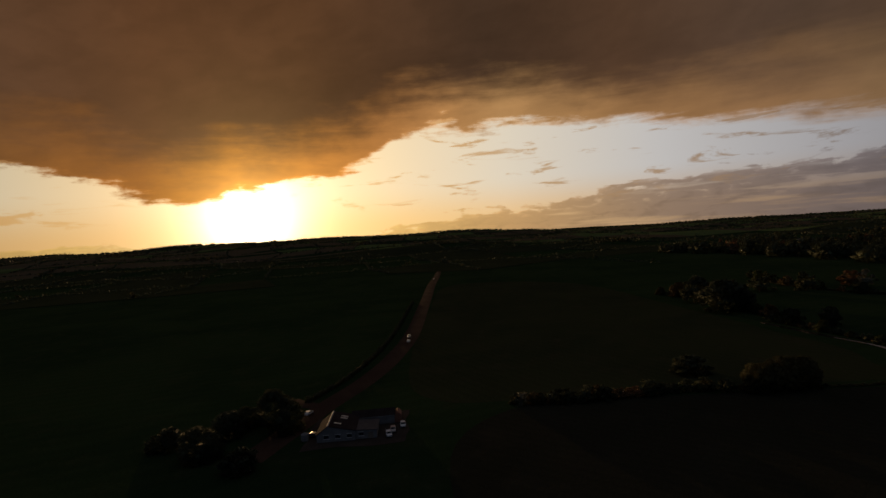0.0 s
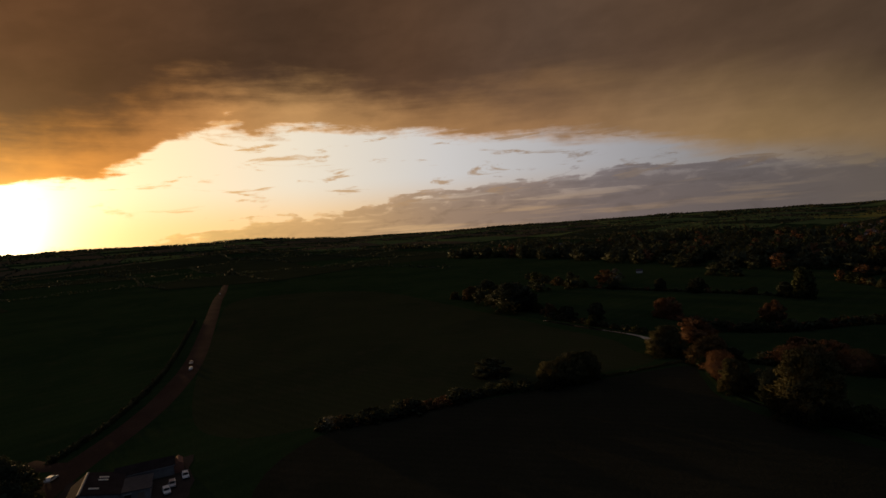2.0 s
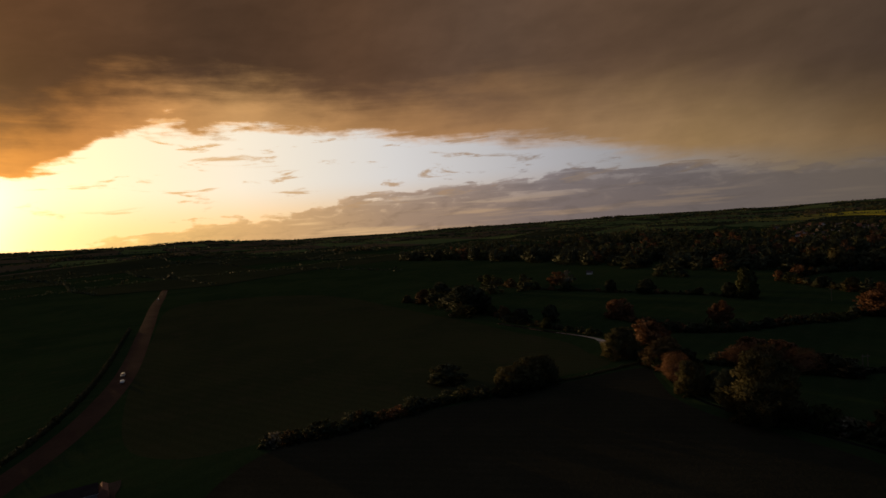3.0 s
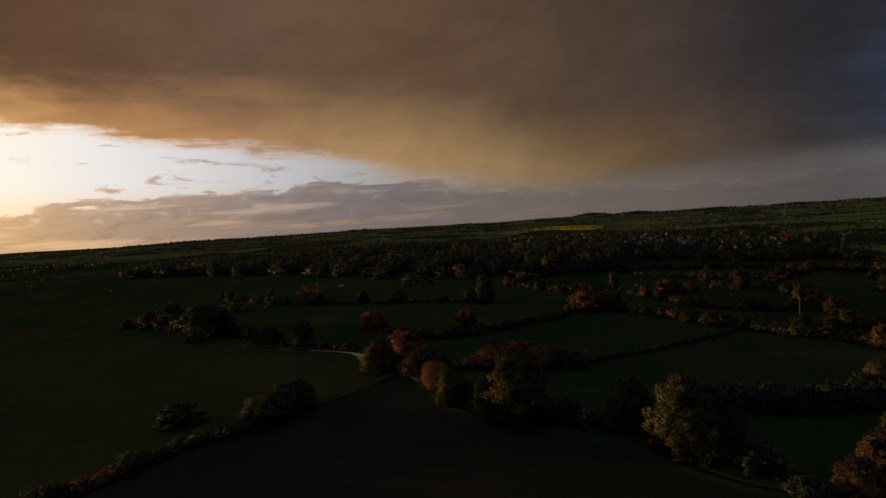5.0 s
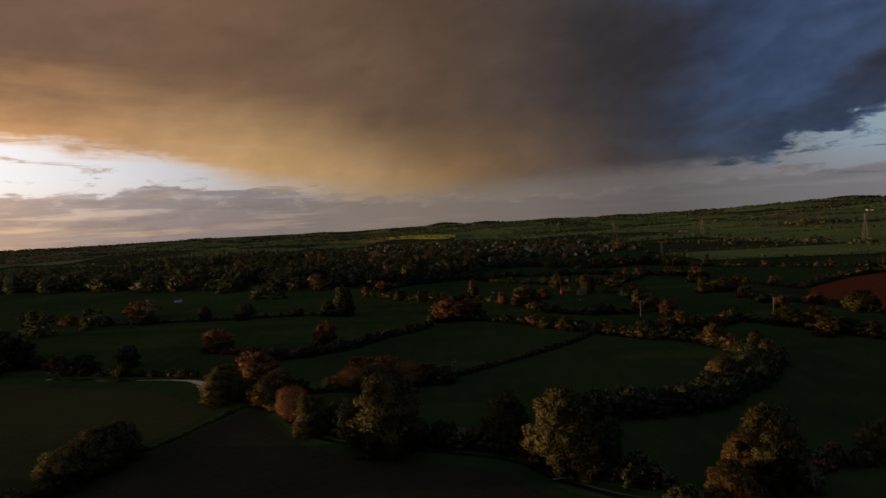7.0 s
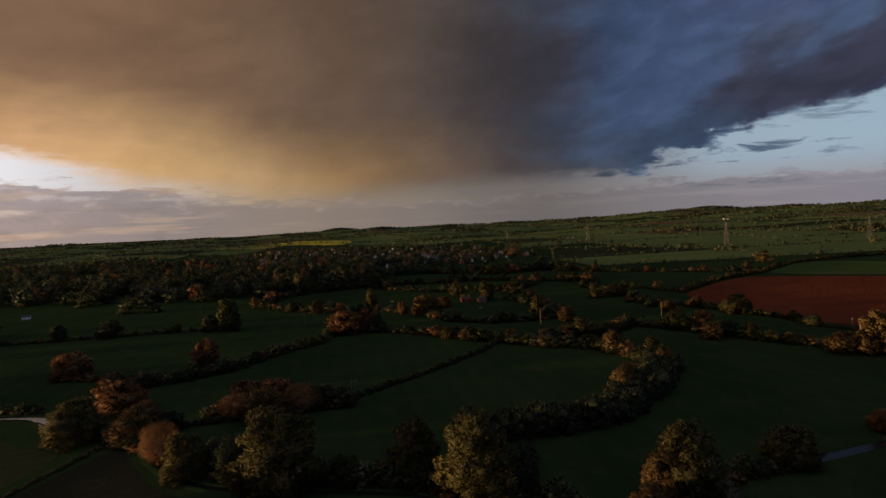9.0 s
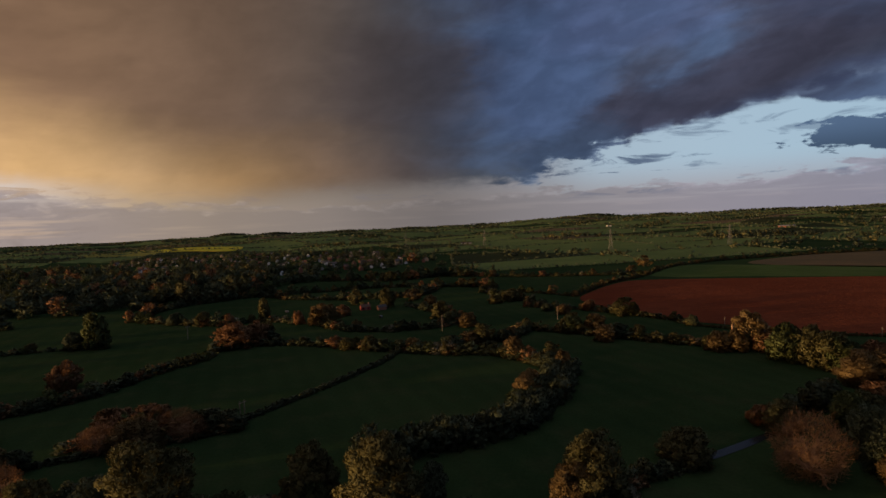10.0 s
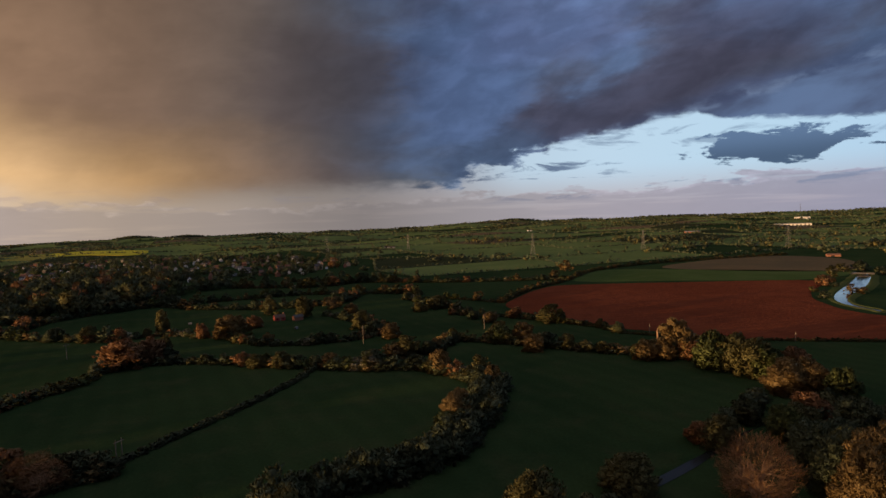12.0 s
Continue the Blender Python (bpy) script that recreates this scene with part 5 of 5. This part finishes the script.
def power_pole(x, y, height, twin=False):
    ob = new("power_pole")
    for off in ((-0.9, 0.9) if twin else (0,)):
        bm = bmesh.new()
        bmesh.ops.create_cone(bm, cap_ends=True, segments=10, radius1=0.17, radius2=0.12, depth=height + 0.4, matrix=Matrix.Translation((off, 0, height / 2 - 0.2)))
        part("pole", bm, WOOD, ob)
    part("crossarm", one_box(-1.6, 1.6, -0.26, -0.12, height - 0.8, height - 0.6), WOOD, ob)
    for a in (-1.4, 0, 1.4):
        bm = bmesh.new()
        bmesh.ops.create_cone(bm, cap_ends=True, segments=8, radius1=0.09, radius2=0.05, depth=0.3, matrix=Matrix.Translation((a, -0.19, height - 0.45)))
        part("insulator", bm, BARK, ob)
    ob.matrix_basis = pose(x, y, float(land(x, y)), 0, 0, 70)
    return tagged(ob, "twin wooden power pole standing in a hedge" if twin else "wooden power pole with crossarm in a field", "power pole", "power poles")


for x, y, h, twin in ((-110, 342, 9.5, False), (-44, 371, 8.5, False), (-90, 472, 8.5, False), (-156.5, 202.5, 6.5, True), (99, 313, 4.6, False), (40, 340, 5.5, False), (-258, 330, 8, False)):
    power_pole(x, y, h, twin)


def pylon(x, y, height, turn):
    ob = new("pylon")
    half = lambda z: 2.7 * (1 - z / height) ** 1.25 * height / 36 + 0.55
    levels = [0, 0.16, 0.3, 0.42, 0.52, 0.61, 0.69, 0.77, 0.85, 0.93, 1.0]
    zs = [height * k for k in levels]
    corners = [(-1, -1), (1, -1), (1, 1), (-1, 1)]
    for cx, cy in corners:
        bm = bmesh.new()
        strut(bm, [(cx * half(a), cy * half(a), a - (0.5 if a == 0 else 0)) for a in zs], 0.15)
        part("leg", bm, STEEL, ob)
    for i in range(4):
        ends = corners[i], corners[(i + 1) % 4]
        for start in (0, 1):
            bm = bmesh.new()
            strut(bm, [(ends[(n + start) % 2][0] * half(a), ends[(n + start) % 2][1] * half(a), a) for n, a in enumerate(zs)], 0.11)
            part("bracing", bm, STEEL, ob)
    for k, reach in ((0.62, 6.5), (0.76, 8.0), (0.9, 5.5)):
        z = height * k
        for side in (-1, 1):
            bm = bmesh.new()
            tip = (side * reach, 0, z + 0.6)
            for cy in (-1, 1):
                beam(bm, (side * half(z), cy * half(z), z), tip, 0.14)
                beam(bm, (side * half(z + 2), cy * half(z + 2), z + 2), tip, 0.14)
            arm = part("arm", bm, STEEL, ob)
            bm = bmesh.new()
            beam(bm, tip, (tip[0], 0, z - 1.8), 0.16)
            part("insulator", bm, PANE, arm)
    ob.matrix_basis = pose(x, y, float(land(x, y)), 0, 0, turn)
    return tagged(ob, "tall steel lattice pylon standing in far fields", "pylon", "pylons")


for x, y, h in ((91, 1017, 38), (303, 1067, 36), (505, 962, 37), (-150, 1380, 38), (-350, 1400, 37)):
    pylon(x, y, h, 12)

# ---- far woods, hedges and fields ----


def clump_trees(name, spots, leafy, label, category, lobes, count, leaf):
    """Many far trees as one mass of lobed crowns; spots: x, y, height, width."""
    stock = [crown_arrays(31 * i + 4, lobes, 1, count, leaf, (0.26, 0.5)) for i in range(5)]
    V, F, N, at = [], [], [], 0
    for i, (x, y, h, w) in enumerate(spots):
        v, f, n = stock[i % 5]
        a = i * 2.4
        turn = np.array([[math.cos(a), math.sin(a), 0], [-math.sin(a), math.cos(a), 0], [0, 0, 1]])
        V.append(v @ turn * np.array([w / 9, w / 9, h / 10]) + np.array([x, y, float(land(x, y)) - 0.2]))
        N.append(n @ turn)
        F.append(f + at)
        at += len(v)
    return tagged(new(name, mesh_of(name, np.concatenate(V), np.concatenate(F), LEAF[leafy], True, np.concatenate(N).astype(np.float32))), label, category, kind="stuff")


wood_rng = random.Random(21)
WOODS = [(-900, 330), (-640, 385), (-480, 410), (-375, 440), (-325, 480), (-330, 570), (-275, 640), (-300, 740), (-480, 790), (-800, 830), (-1150, 600), (-1050, 260)]
made = 0
wood_spots = {"dark": [], "olive": [], "russet": [], "green": []}
while made < 850:
    x, y = wood_rng.uniform(-1200, -300), wood_rng.uniform(150, 850)
    if not inside(x, y, WOODS) or noise.noise((x / 130, y / 130, 0.3)) < -0.3:
        continue
    made += 1
    near = math.hypot(x + 60, y - 30)
    kind = wood_rng.choice(("dark",) * 12 + ("olive", "green", "russet"))
    h, w = wood_rng.uniform(12, 21), wood_rng.uniform(13, 22)
    if near < 700 and made < 420 and wood_rng.random() < 0.4:
        plant(kind, x, y, h, w, "in the woods", "woodland trees")
    else:
        wood_spots[kind].append((x, y, h, w))
for i in range(860):  # gardens between the houses
    x, y = wood_rng.uniform(-1050, -150), wood_rng.uniform(640, 1350)
    if inside(x, y, TOWN) or (inside(x * 1.02 + 8, y * 0.94 + 40, TOWN)) or wood_rng.random() < 0.12:
        wood_spots[wood_rng.choice(("dark", "dark", "dark", "olive", "green", "dark"))].append((x, y, wood_rng.uniform(6, 11), wood_rng.uniform(8, 16)))
WOOD_NAMES = {"dark": "dark green woodland round the village", "olive": "olive spring woodland round the village", "russet": "russet budding woodland round the village", "green": "fresh green woodland round the village"}
for kind, spots_ in wood_spots.items():
    clump_trees("woodland", spots_, kind, WOOD_NAMES[kind], "woodland", 5, 150, 1.05)

# pattern of far fields
FIELD_TURN = radians(24)
CELL = 210.0
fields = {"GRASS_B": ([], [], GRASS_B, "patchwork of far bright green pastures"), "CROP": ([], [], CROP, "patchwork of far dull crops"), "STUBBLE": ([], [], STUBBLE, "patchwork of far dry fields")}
far_rng = random.Random(77)
N = 44


def knot(i, j):
    r = random.Random(i * 1009 + j)
    a, b = (i - N / 2 + r.uniform(-0.3, 0.3)) * CELL, (j - N / 2 + r.uniform(-0.3, 0.3)) * CELL * 0.8
    return a * math.cos(FIELD_TURN) - b * math.sin(FIELD_TURN), a * math.sin(FIELD_TURN) + b * math.cos(FIELD_TURN)


row_c, row_o, row_s = [], [], []
row_trees = {"dark": [], "olive": []}
np_rng = np.random.default_rng(4)
OWN = [(-700, -440), (-740, 180), (-1150, 600), (-1000, 1300), (-400, 1300), (-190, 930), (-250, 700), (-140, 560), (60, 600), (180, 700), (440, 850), (470, 560), (400, 300), (260, 180), (60, 60), (-100, -120), (-220, -440)]
for i in range(N + 12):
    for j in range(N + 16):
        ii, jj = i - 6, j - 8
        q = [knot(ii, jj), knot(ii + 1, jj), knot(ii + 1, jj + 1), knot(ii, jj + 1)]
        cx, cy = sum(p[0] for p in q) / 4, sum(p[1] for p in q) / 4
        d = math.hypot(cx - HUB[0], cy - HUB[1])
        if d > 4300 or inside(cx, cy, OWN) or any(inside(*p, OWN) for p in q):
            continue
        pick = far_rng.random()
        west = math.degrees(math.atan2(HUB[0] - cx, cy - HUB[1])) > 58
        # Towards the sun, crop tones stand in for backlit land and, farther, haze.
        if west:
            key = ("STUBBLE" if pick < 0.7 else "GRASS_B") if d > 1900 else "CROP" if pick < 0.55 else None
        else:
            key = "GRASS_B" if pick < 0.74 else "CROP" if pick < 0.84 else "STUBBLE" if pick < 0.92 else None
        if key:
            vs, fs = fields[key][:2]
            base, n = len(vs), 5
            for a in range(n + 1):
                for b in range(n + 1):
                    s, t = a / n, b / n
                    x = (q[0][0] * (1 - s) + q[1][0] * s) * (1 - t) + (q[3][0] * (1 - s) + q[2][0] * s) * t
                    y = (q[0][1] * (1 - s) + q[1][1] * s) * (1 - t) + (q[3][1] * (1 - s) + q[2][1] * s) * t
                    vs.append((x, y, float(land(x, y)) + 0.5))
            for a in range(n):
                for b in range(n):
                    k = base + a * (n + 1) + b
                    fs.append((k, k + n + 1, k + n + 2, k + 1))
        for p0, p1 in ((q[0], q[1]), (q[0], q[3])):
            if far_rng.random() < 0.2:
                continue
            length = math.hypot(p1[0] - p0[0], p1[1] - p0[1])
            size = max(1.3, d / 640.0)
            n = int(length / size * 1.1)
            t = np.sort(np_rng.uniform(0, 1, n))
            x = p0[0] + (p1[0] - p0[0]) * t + np_rng.normal(0, 0.9, n)
            y = p0[1] + (p1[1] - p0[1]) * t + np_rng.normal(0, 0.9, n)
            tall = 3.4 + 2.2 * np.sin(t * 23 + i) * np.sin(t * 7 + j)
            z = land(x, y) + np_rng.uniform(0, 1, n) ** 0.6 * np.maximum(tall, 1.2)
            row_c.append(np.stack([x, y, z], 1))
            row_o.append(np_rng.normal(0, 1, (n, 3)) + (0, 0, 0.6))
            row_s.append(np.full(n, size * 1.3))
            for _ in range(far_rng.choice((0, 0, 1, 2, 3))):
                u = far_rng.random()
                row_trees[far_rng.choice(("dark", "dark", "dark", "dark", "olive"))].append((p0[0] + (p1[0] - p0[0]) * u, p0[1] + (p1[1] - p0[1]) * u, far_rng.uniform(6, 13), far_rng.uniform(7, 14)))
        if far_rng.random() < 0.06:
            for _ in range(45):
                s, t = far_rng.uniform(0.1, 0.9), far_rng.uniform(0.1, 0.9)
                row_trees["dark" if far_rng.random() < 0.7 else "olive"].append(((q[0][0] * (1 - s) + q[1][0] * s) * (1 - t) + (q[3][0] * (1 - s) + q[2][0] * s) * t,
                                          (q[0][1] * (1 - s) + q[1][1] * s) * (1 - t) + (q[3][1] * (1 - s) + q[2][1] * s) * t, far_rng.uniform(9, 15), far_rng.uniform(10, 16)))
# belts of trees across the far plain
BELTS = [([(270, 960), (440, 905), (540, 790), (790, 1110), (790, 1400), (480, 1370)], 110, 0.05), ([(790, 1400), (1000, 1250), (1700, 1900), (1600, 2300), (1000, 2150)], 150, 0.02),
         ([(-150, 960), (120, 860), (200, 960), (-60, 1120)], 28, 0.08), ([(150, 1450), (500, 1500), (450, 1800), (100, 1700)], 24, 0.08)]
for belt, count, bar in BELTS:
    left = count
    xs, ys = [p[0] for p in belt], [p[1] for p in belt]
    while left:
        x, y = far_rng.uniform(min(xs), max(xs)), far_rng.uniform(min(ys), max(ys))
        if inside(x, y, belt) and noise.noise((x / 90, y / 50, 1.7)) > bar:
            row_trees[far_rng.choice(("dark", "dark", "dark", "dark", "olive"))].append((x, y, far_rng.uniform(7, 12), far_rng.uniform(10, 18)))
            left -= 1
# woods that crown the far hills: bearing, half width in degrees, distance, trees
for az, half, reach, count in ((29.5, 1.7, 3850, 190), (25.0, 1.5, 3900, 120), (18.0, 2.2, 3950, 90), (11.5, 2.2, 3950, 130), (4.0, 2.0, 3950, 70), (-7.3, 2.9, 3900, 260), (-14.0, 2.4, 3950, 90),
                               (-24.0, 5.0, 3900, 170), (42.0, 5.0, 3950, 160), (53.0, 4.0, 3950, 90), (70.0, 7.0, 3950, 170), (95.0, 6.0, 3900, 200), (108.0, 5.0, 3950, 150), (124.0, 6.0, 3900, 170)):
    for _ in range(count):
        bearing, far = radians(az + half * far_rng.triangular(-1, 1)), reach + far_rng.uniform(-170, 110)
        crest = 1 - abs(math.degrees(bearing) - az) / half
        row_trees["dark"].append((HUB[0] - math.sin(bearing) * far, HUB[1] + math.cos(bearing) * far, far_rng.uniform(9, 13) + 7 * crest, far_rng.uniform(16, 28)))
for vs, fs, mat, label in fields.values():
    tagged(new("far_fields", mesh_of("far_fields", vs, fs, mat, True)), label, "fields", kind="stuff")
c, o = np.concatenate(row_c), np.concatenate(row_o)
tagged(new("far_hedgerows", mesh_of("far_hedgerows", leaf_quads(np_rng, c, o, np.concatenate(row_s)), quads(len(c)), LEAF["dark"], True, soft_normals(np_rng, o))), "dark hedgerows dividing the far fields", "hedgerow", kind="stuff")
OPEN = [(-880, 1330), (-1080, 1300), (-1330, 1420), (-1450, 1640), (-1290, 1800), (-1030, 1870), (-960, 1690)]  # rape and pasture with no trees
for kind, spots_ in row_trees.items():
    spots_ = [p for p in spots_ if not inside(p[0], p[1], OPEN)]
    clump_trees("far_trees", spots_, kind, "scattered far " + {"dark": "dark green", "olive": "olive"}[kind] + " hedgerow trees", "trees", 2, 9, 2.0)

lay_field("field_6", [(-1215, 1630), (-1100, 1665), (-985, 1690), (-1030, 1850), (-1140, 1830), (-1260, 1780)], RAPE, "yellow field of flowering rape on a far slope", 1.5)
lay_field("field_7", [(-1350, 1505), (-1235, 1530), (-1165, 1560), (-1235, 1700), (-1320, 1720), (-1420, 1640)], YOUNG_RAPE, "pale yellow-green field of budding rape", 1.5)
lay_field("field_8", [(-1490, 1960), (-1360, 2010), (-1300, 2100), (-1380, 2160), (-1560, 2080)], STUBBLE, "dry pale strip on a far slope", 2.5)


def long_shed(x, y, l, w, h, wall, roof, turn, label):
    ob = new("industrial_building")
    part("wall", gabled(l, w, h, 1.5), wall, ob)
    part("roof", pitched(l, w, h, 1.5), roof, ob)
    n = int(l / 12)
    for i in range(n):
        part("loading_door", one_box(-l / 2 + 12 * i + 4, -l / 2 + 12 * i + 8, -w / 2 - 0.1, -w / 2 + 0.1, 0, min(4, h - 0.5)), DARK_SHEET, ob)
    ob.matrix_basis = pose(x, y, float(land(x, y)), 0, 0, turn)
    return tagged(ob, label, "industrial building", "industrial buildings")


long_shed(1150, 1965, 110, 35, 6, RENDER_W, SHEET, -20, "long white warehouse far across the plain")
long_shed(1371, 2247, 50, 25, 8, RENDER_W, SHEET, -20, "white warehouse far across the plain")
long_shed(640, 1610, 38, 15, 4.5, BRICK_W, SHEET, -15, "farm shed with pale roof in far fields")
long_shed(446, 775, 15, 7, 2.4, BRICK_W, TILE, -20, "low barn with orange tiled roof")
long_shed(-206, 1490, 28, 12, 4, LIMEWASH, DARK_SHEET, 10, "grey farm shed beyond the village")
long_shed(290, 2300, 18, 9, 4.5, RENDER_W, TILE, 15, "white farmhouse on the far hillside")
long_shed(-1120, 560, 26, 9, 4, RENDER_W, SLATE, 40, "long white house at the edge of the woods")
long_shed(-515, 334, 5.5, 3.6, 2.2, RENDER_W, SLATE, 40, "small white hut among meadow trees")


def bridge(x, y, turn):
    """A small road bridge over the river."""
    ob = new("bridge")
    part("deck", one_box(-8.5, 8.5, -2.4, 2.4, 0.8, 1.2), SLATE, ob)
    for side in (-1, 1):
        part("parapet", one_box(-8.5, 8.5, side * 2.2 - 0.2, side * 2.2 + 0.2, 1.2, 1.9), SLATE, ob)
        part("abutment", one_box(side * 7.5 - 1, side * 7.5 + 1, -2.4, 2.4, -0.3, 0.8), SLATE, ob)
    ob.matrix_basis = pose(x, y, 0, 0, 0, turn)
    return tagged(ob, "small dark stone bridge over the river bend", "bridge")


bridge(324, 565, -31)


def fallen_branch(x, y, turn, length):
    """A bleached dead limb lying on the bank."""
    ob = new("fallen_branch")
    v, f = [], []
    tube(v, f, Vector((-length / 2, 0, 0.3)), Vector((0, 0.4, 0.45)), 0.18, 0.13, 7)
    tube(v, f, Vector((0, 0.4, 0.45)), Vector((length / 2, 0.1, 0.25)), 0.13, 0.06, 7)
    me = mesh_of("limb", np.array([tuple(p) for p in v]), np.array(f), DEAD, True)
    new("limb", me).parent = ob
    for i in range(4):
        v, f = [], []
        a = Vector((length * (-0.2 + 0.17 * i), 0.3, 0.4))
        tube(v, f, a, a + Vector((0.6, 0.9 * (-1) ** i, 0.5)), 0.1, 0.04, 5)
        new("twig", mesh_of("twig", np.array([tuple(p) for p in v]), np.array(f), DEAD, True)).parent = ob
    ob.matrix_basis = pose(x, y, 0, 0, 0, turn)
    return tagged(ob, "bleached fallen branch lying by the stream", "branch", "fallen branches")


DEAD = material("bleached_dead_wood", (0.2, 0.17, 0.14), (0.3, 0.26, 0.22), 0.9, 2.0)
fallen_branch(-92, 136, 20, 6)
fallen_branch(20.8, 188.5, -71, 5)
fallen_branch(-66, 133, 10, 4)


def dead_trunk(x, y, height):
    """A barkless trunk, broken off, with the stubs of two limbs."""
    ob = new("dead_tree")
    v, f = [], []
    pts = [Vector((0, 0, -0.3)), Vector((0.1, 0.05, height * 0.4)), Vector((-0.05, 0.1, height * 0.75)), Vector((0.15, 0, height))]
    for a, b, ra, rb in zip(pts, pts[1:], (0.55, 0.45, 0.38), (0.45, 0.38, 0.2)):
        tube(v, f, a, b, ra, rb, 9)
    new("trunk", mesh_of("trunk", np.array([tuple(p) for p in v]), np.array(f), PALE_BARK, True)).parent = ob
    for k, side in ((0.55, 1), (0.8, -1)):
        v, f = [], []
        a = Vector((0, 0, height * k))
        tube(v, f, a, a + Vector((side * 1.0, 0.3, 0.7)), 0.2, 0.08, 6)
        new("limb", mesh_of("limb", np.array([tuple(p) for p in v]), np.array(f), PALE_BARK, True)).parent = ob
    ob.matrix_basis = pose(x, y, float(land(x, y)), 0, 0, 30)
    return tagged(ob, "bare broken-off orange trunk beside the stream", "dead tree")


dead_trunk(38, 324, 6.5)


def mast(x, y, height):
    ob = new("mast")
    bm = bmesh.new()
    for z in range(0, height, 6):
        for cx, cy in ((-1, -1), (1, -1), (0, 1)):
            beam(bm, (cx, cy, z - (0.5 if z == 0 else 0)), (cx, cy, z + 6), 0.25)
        beam(bm, (-1, -1, z), (1, -1, z + 6), 0.15)
        beam(bm, (1, -1, z), (0, 1, z + 6), 0.15)
    part("lattice", bm, STEEL, ob)
    bm = bmesh.new()
    beam(bm, (0, 0, height), (0, 0, height + 8), 0.2)
    part("aerial", bm, STEEL, ob)
    ob.matrix_basis = pose(x, y, float(land(x, y)), 0, 0, 10)
    return tagged(ob, "thin radio mast on the far horizon", "mast")


mast(2050, 3300, 48)


def trailer(x, y, turn):
    """A small white stock trailer parked in a paddock."""
    ob = new("trailer")
    bm = one_box(-1.7, 1.7, -0.95, 0.95, 0.55, 2.3)
    bmesh.ops.bevel(bm, geom=bm.edges[:], offset=0.12, segments=2, affect="EDGES")
    part("body", bm, LIMEWASH, ob)
    part("ramp", one_box(-1.78, -1.68, -0.8, 0.8, 0.6, 1.9), DARK_SHEET, ob)
    part("drawbar", one_box(1.6, 2.9, -0.08, 0.08, 0.5, 0.62), STEEL, ob)
    for side in (-1, 1):
        bm = bmesh.new()
        bmesh.ops.create_cone(bm, cap_ends=True, segments=14, radius1=0.34, radius2=0.34, depth=0.22, matrix=pose(-0.2, side * 1.06, 0.34, 90))
        part("wheel", bm, RUBBER, ob)
    ob.matrix_basis = pose(x, y, float(land(x, y)), 0, 0, turn) @ Matrix.Diagonal((0.7, 0.7, 0.7, 1))
    return tagged(ob, "small pale grey stock trailer parked on grass", "trailer", "trailers")


for x, y, turn in ((-237, 420, 20), (-158, 390, 75)):
    trailer(x, y, turn)
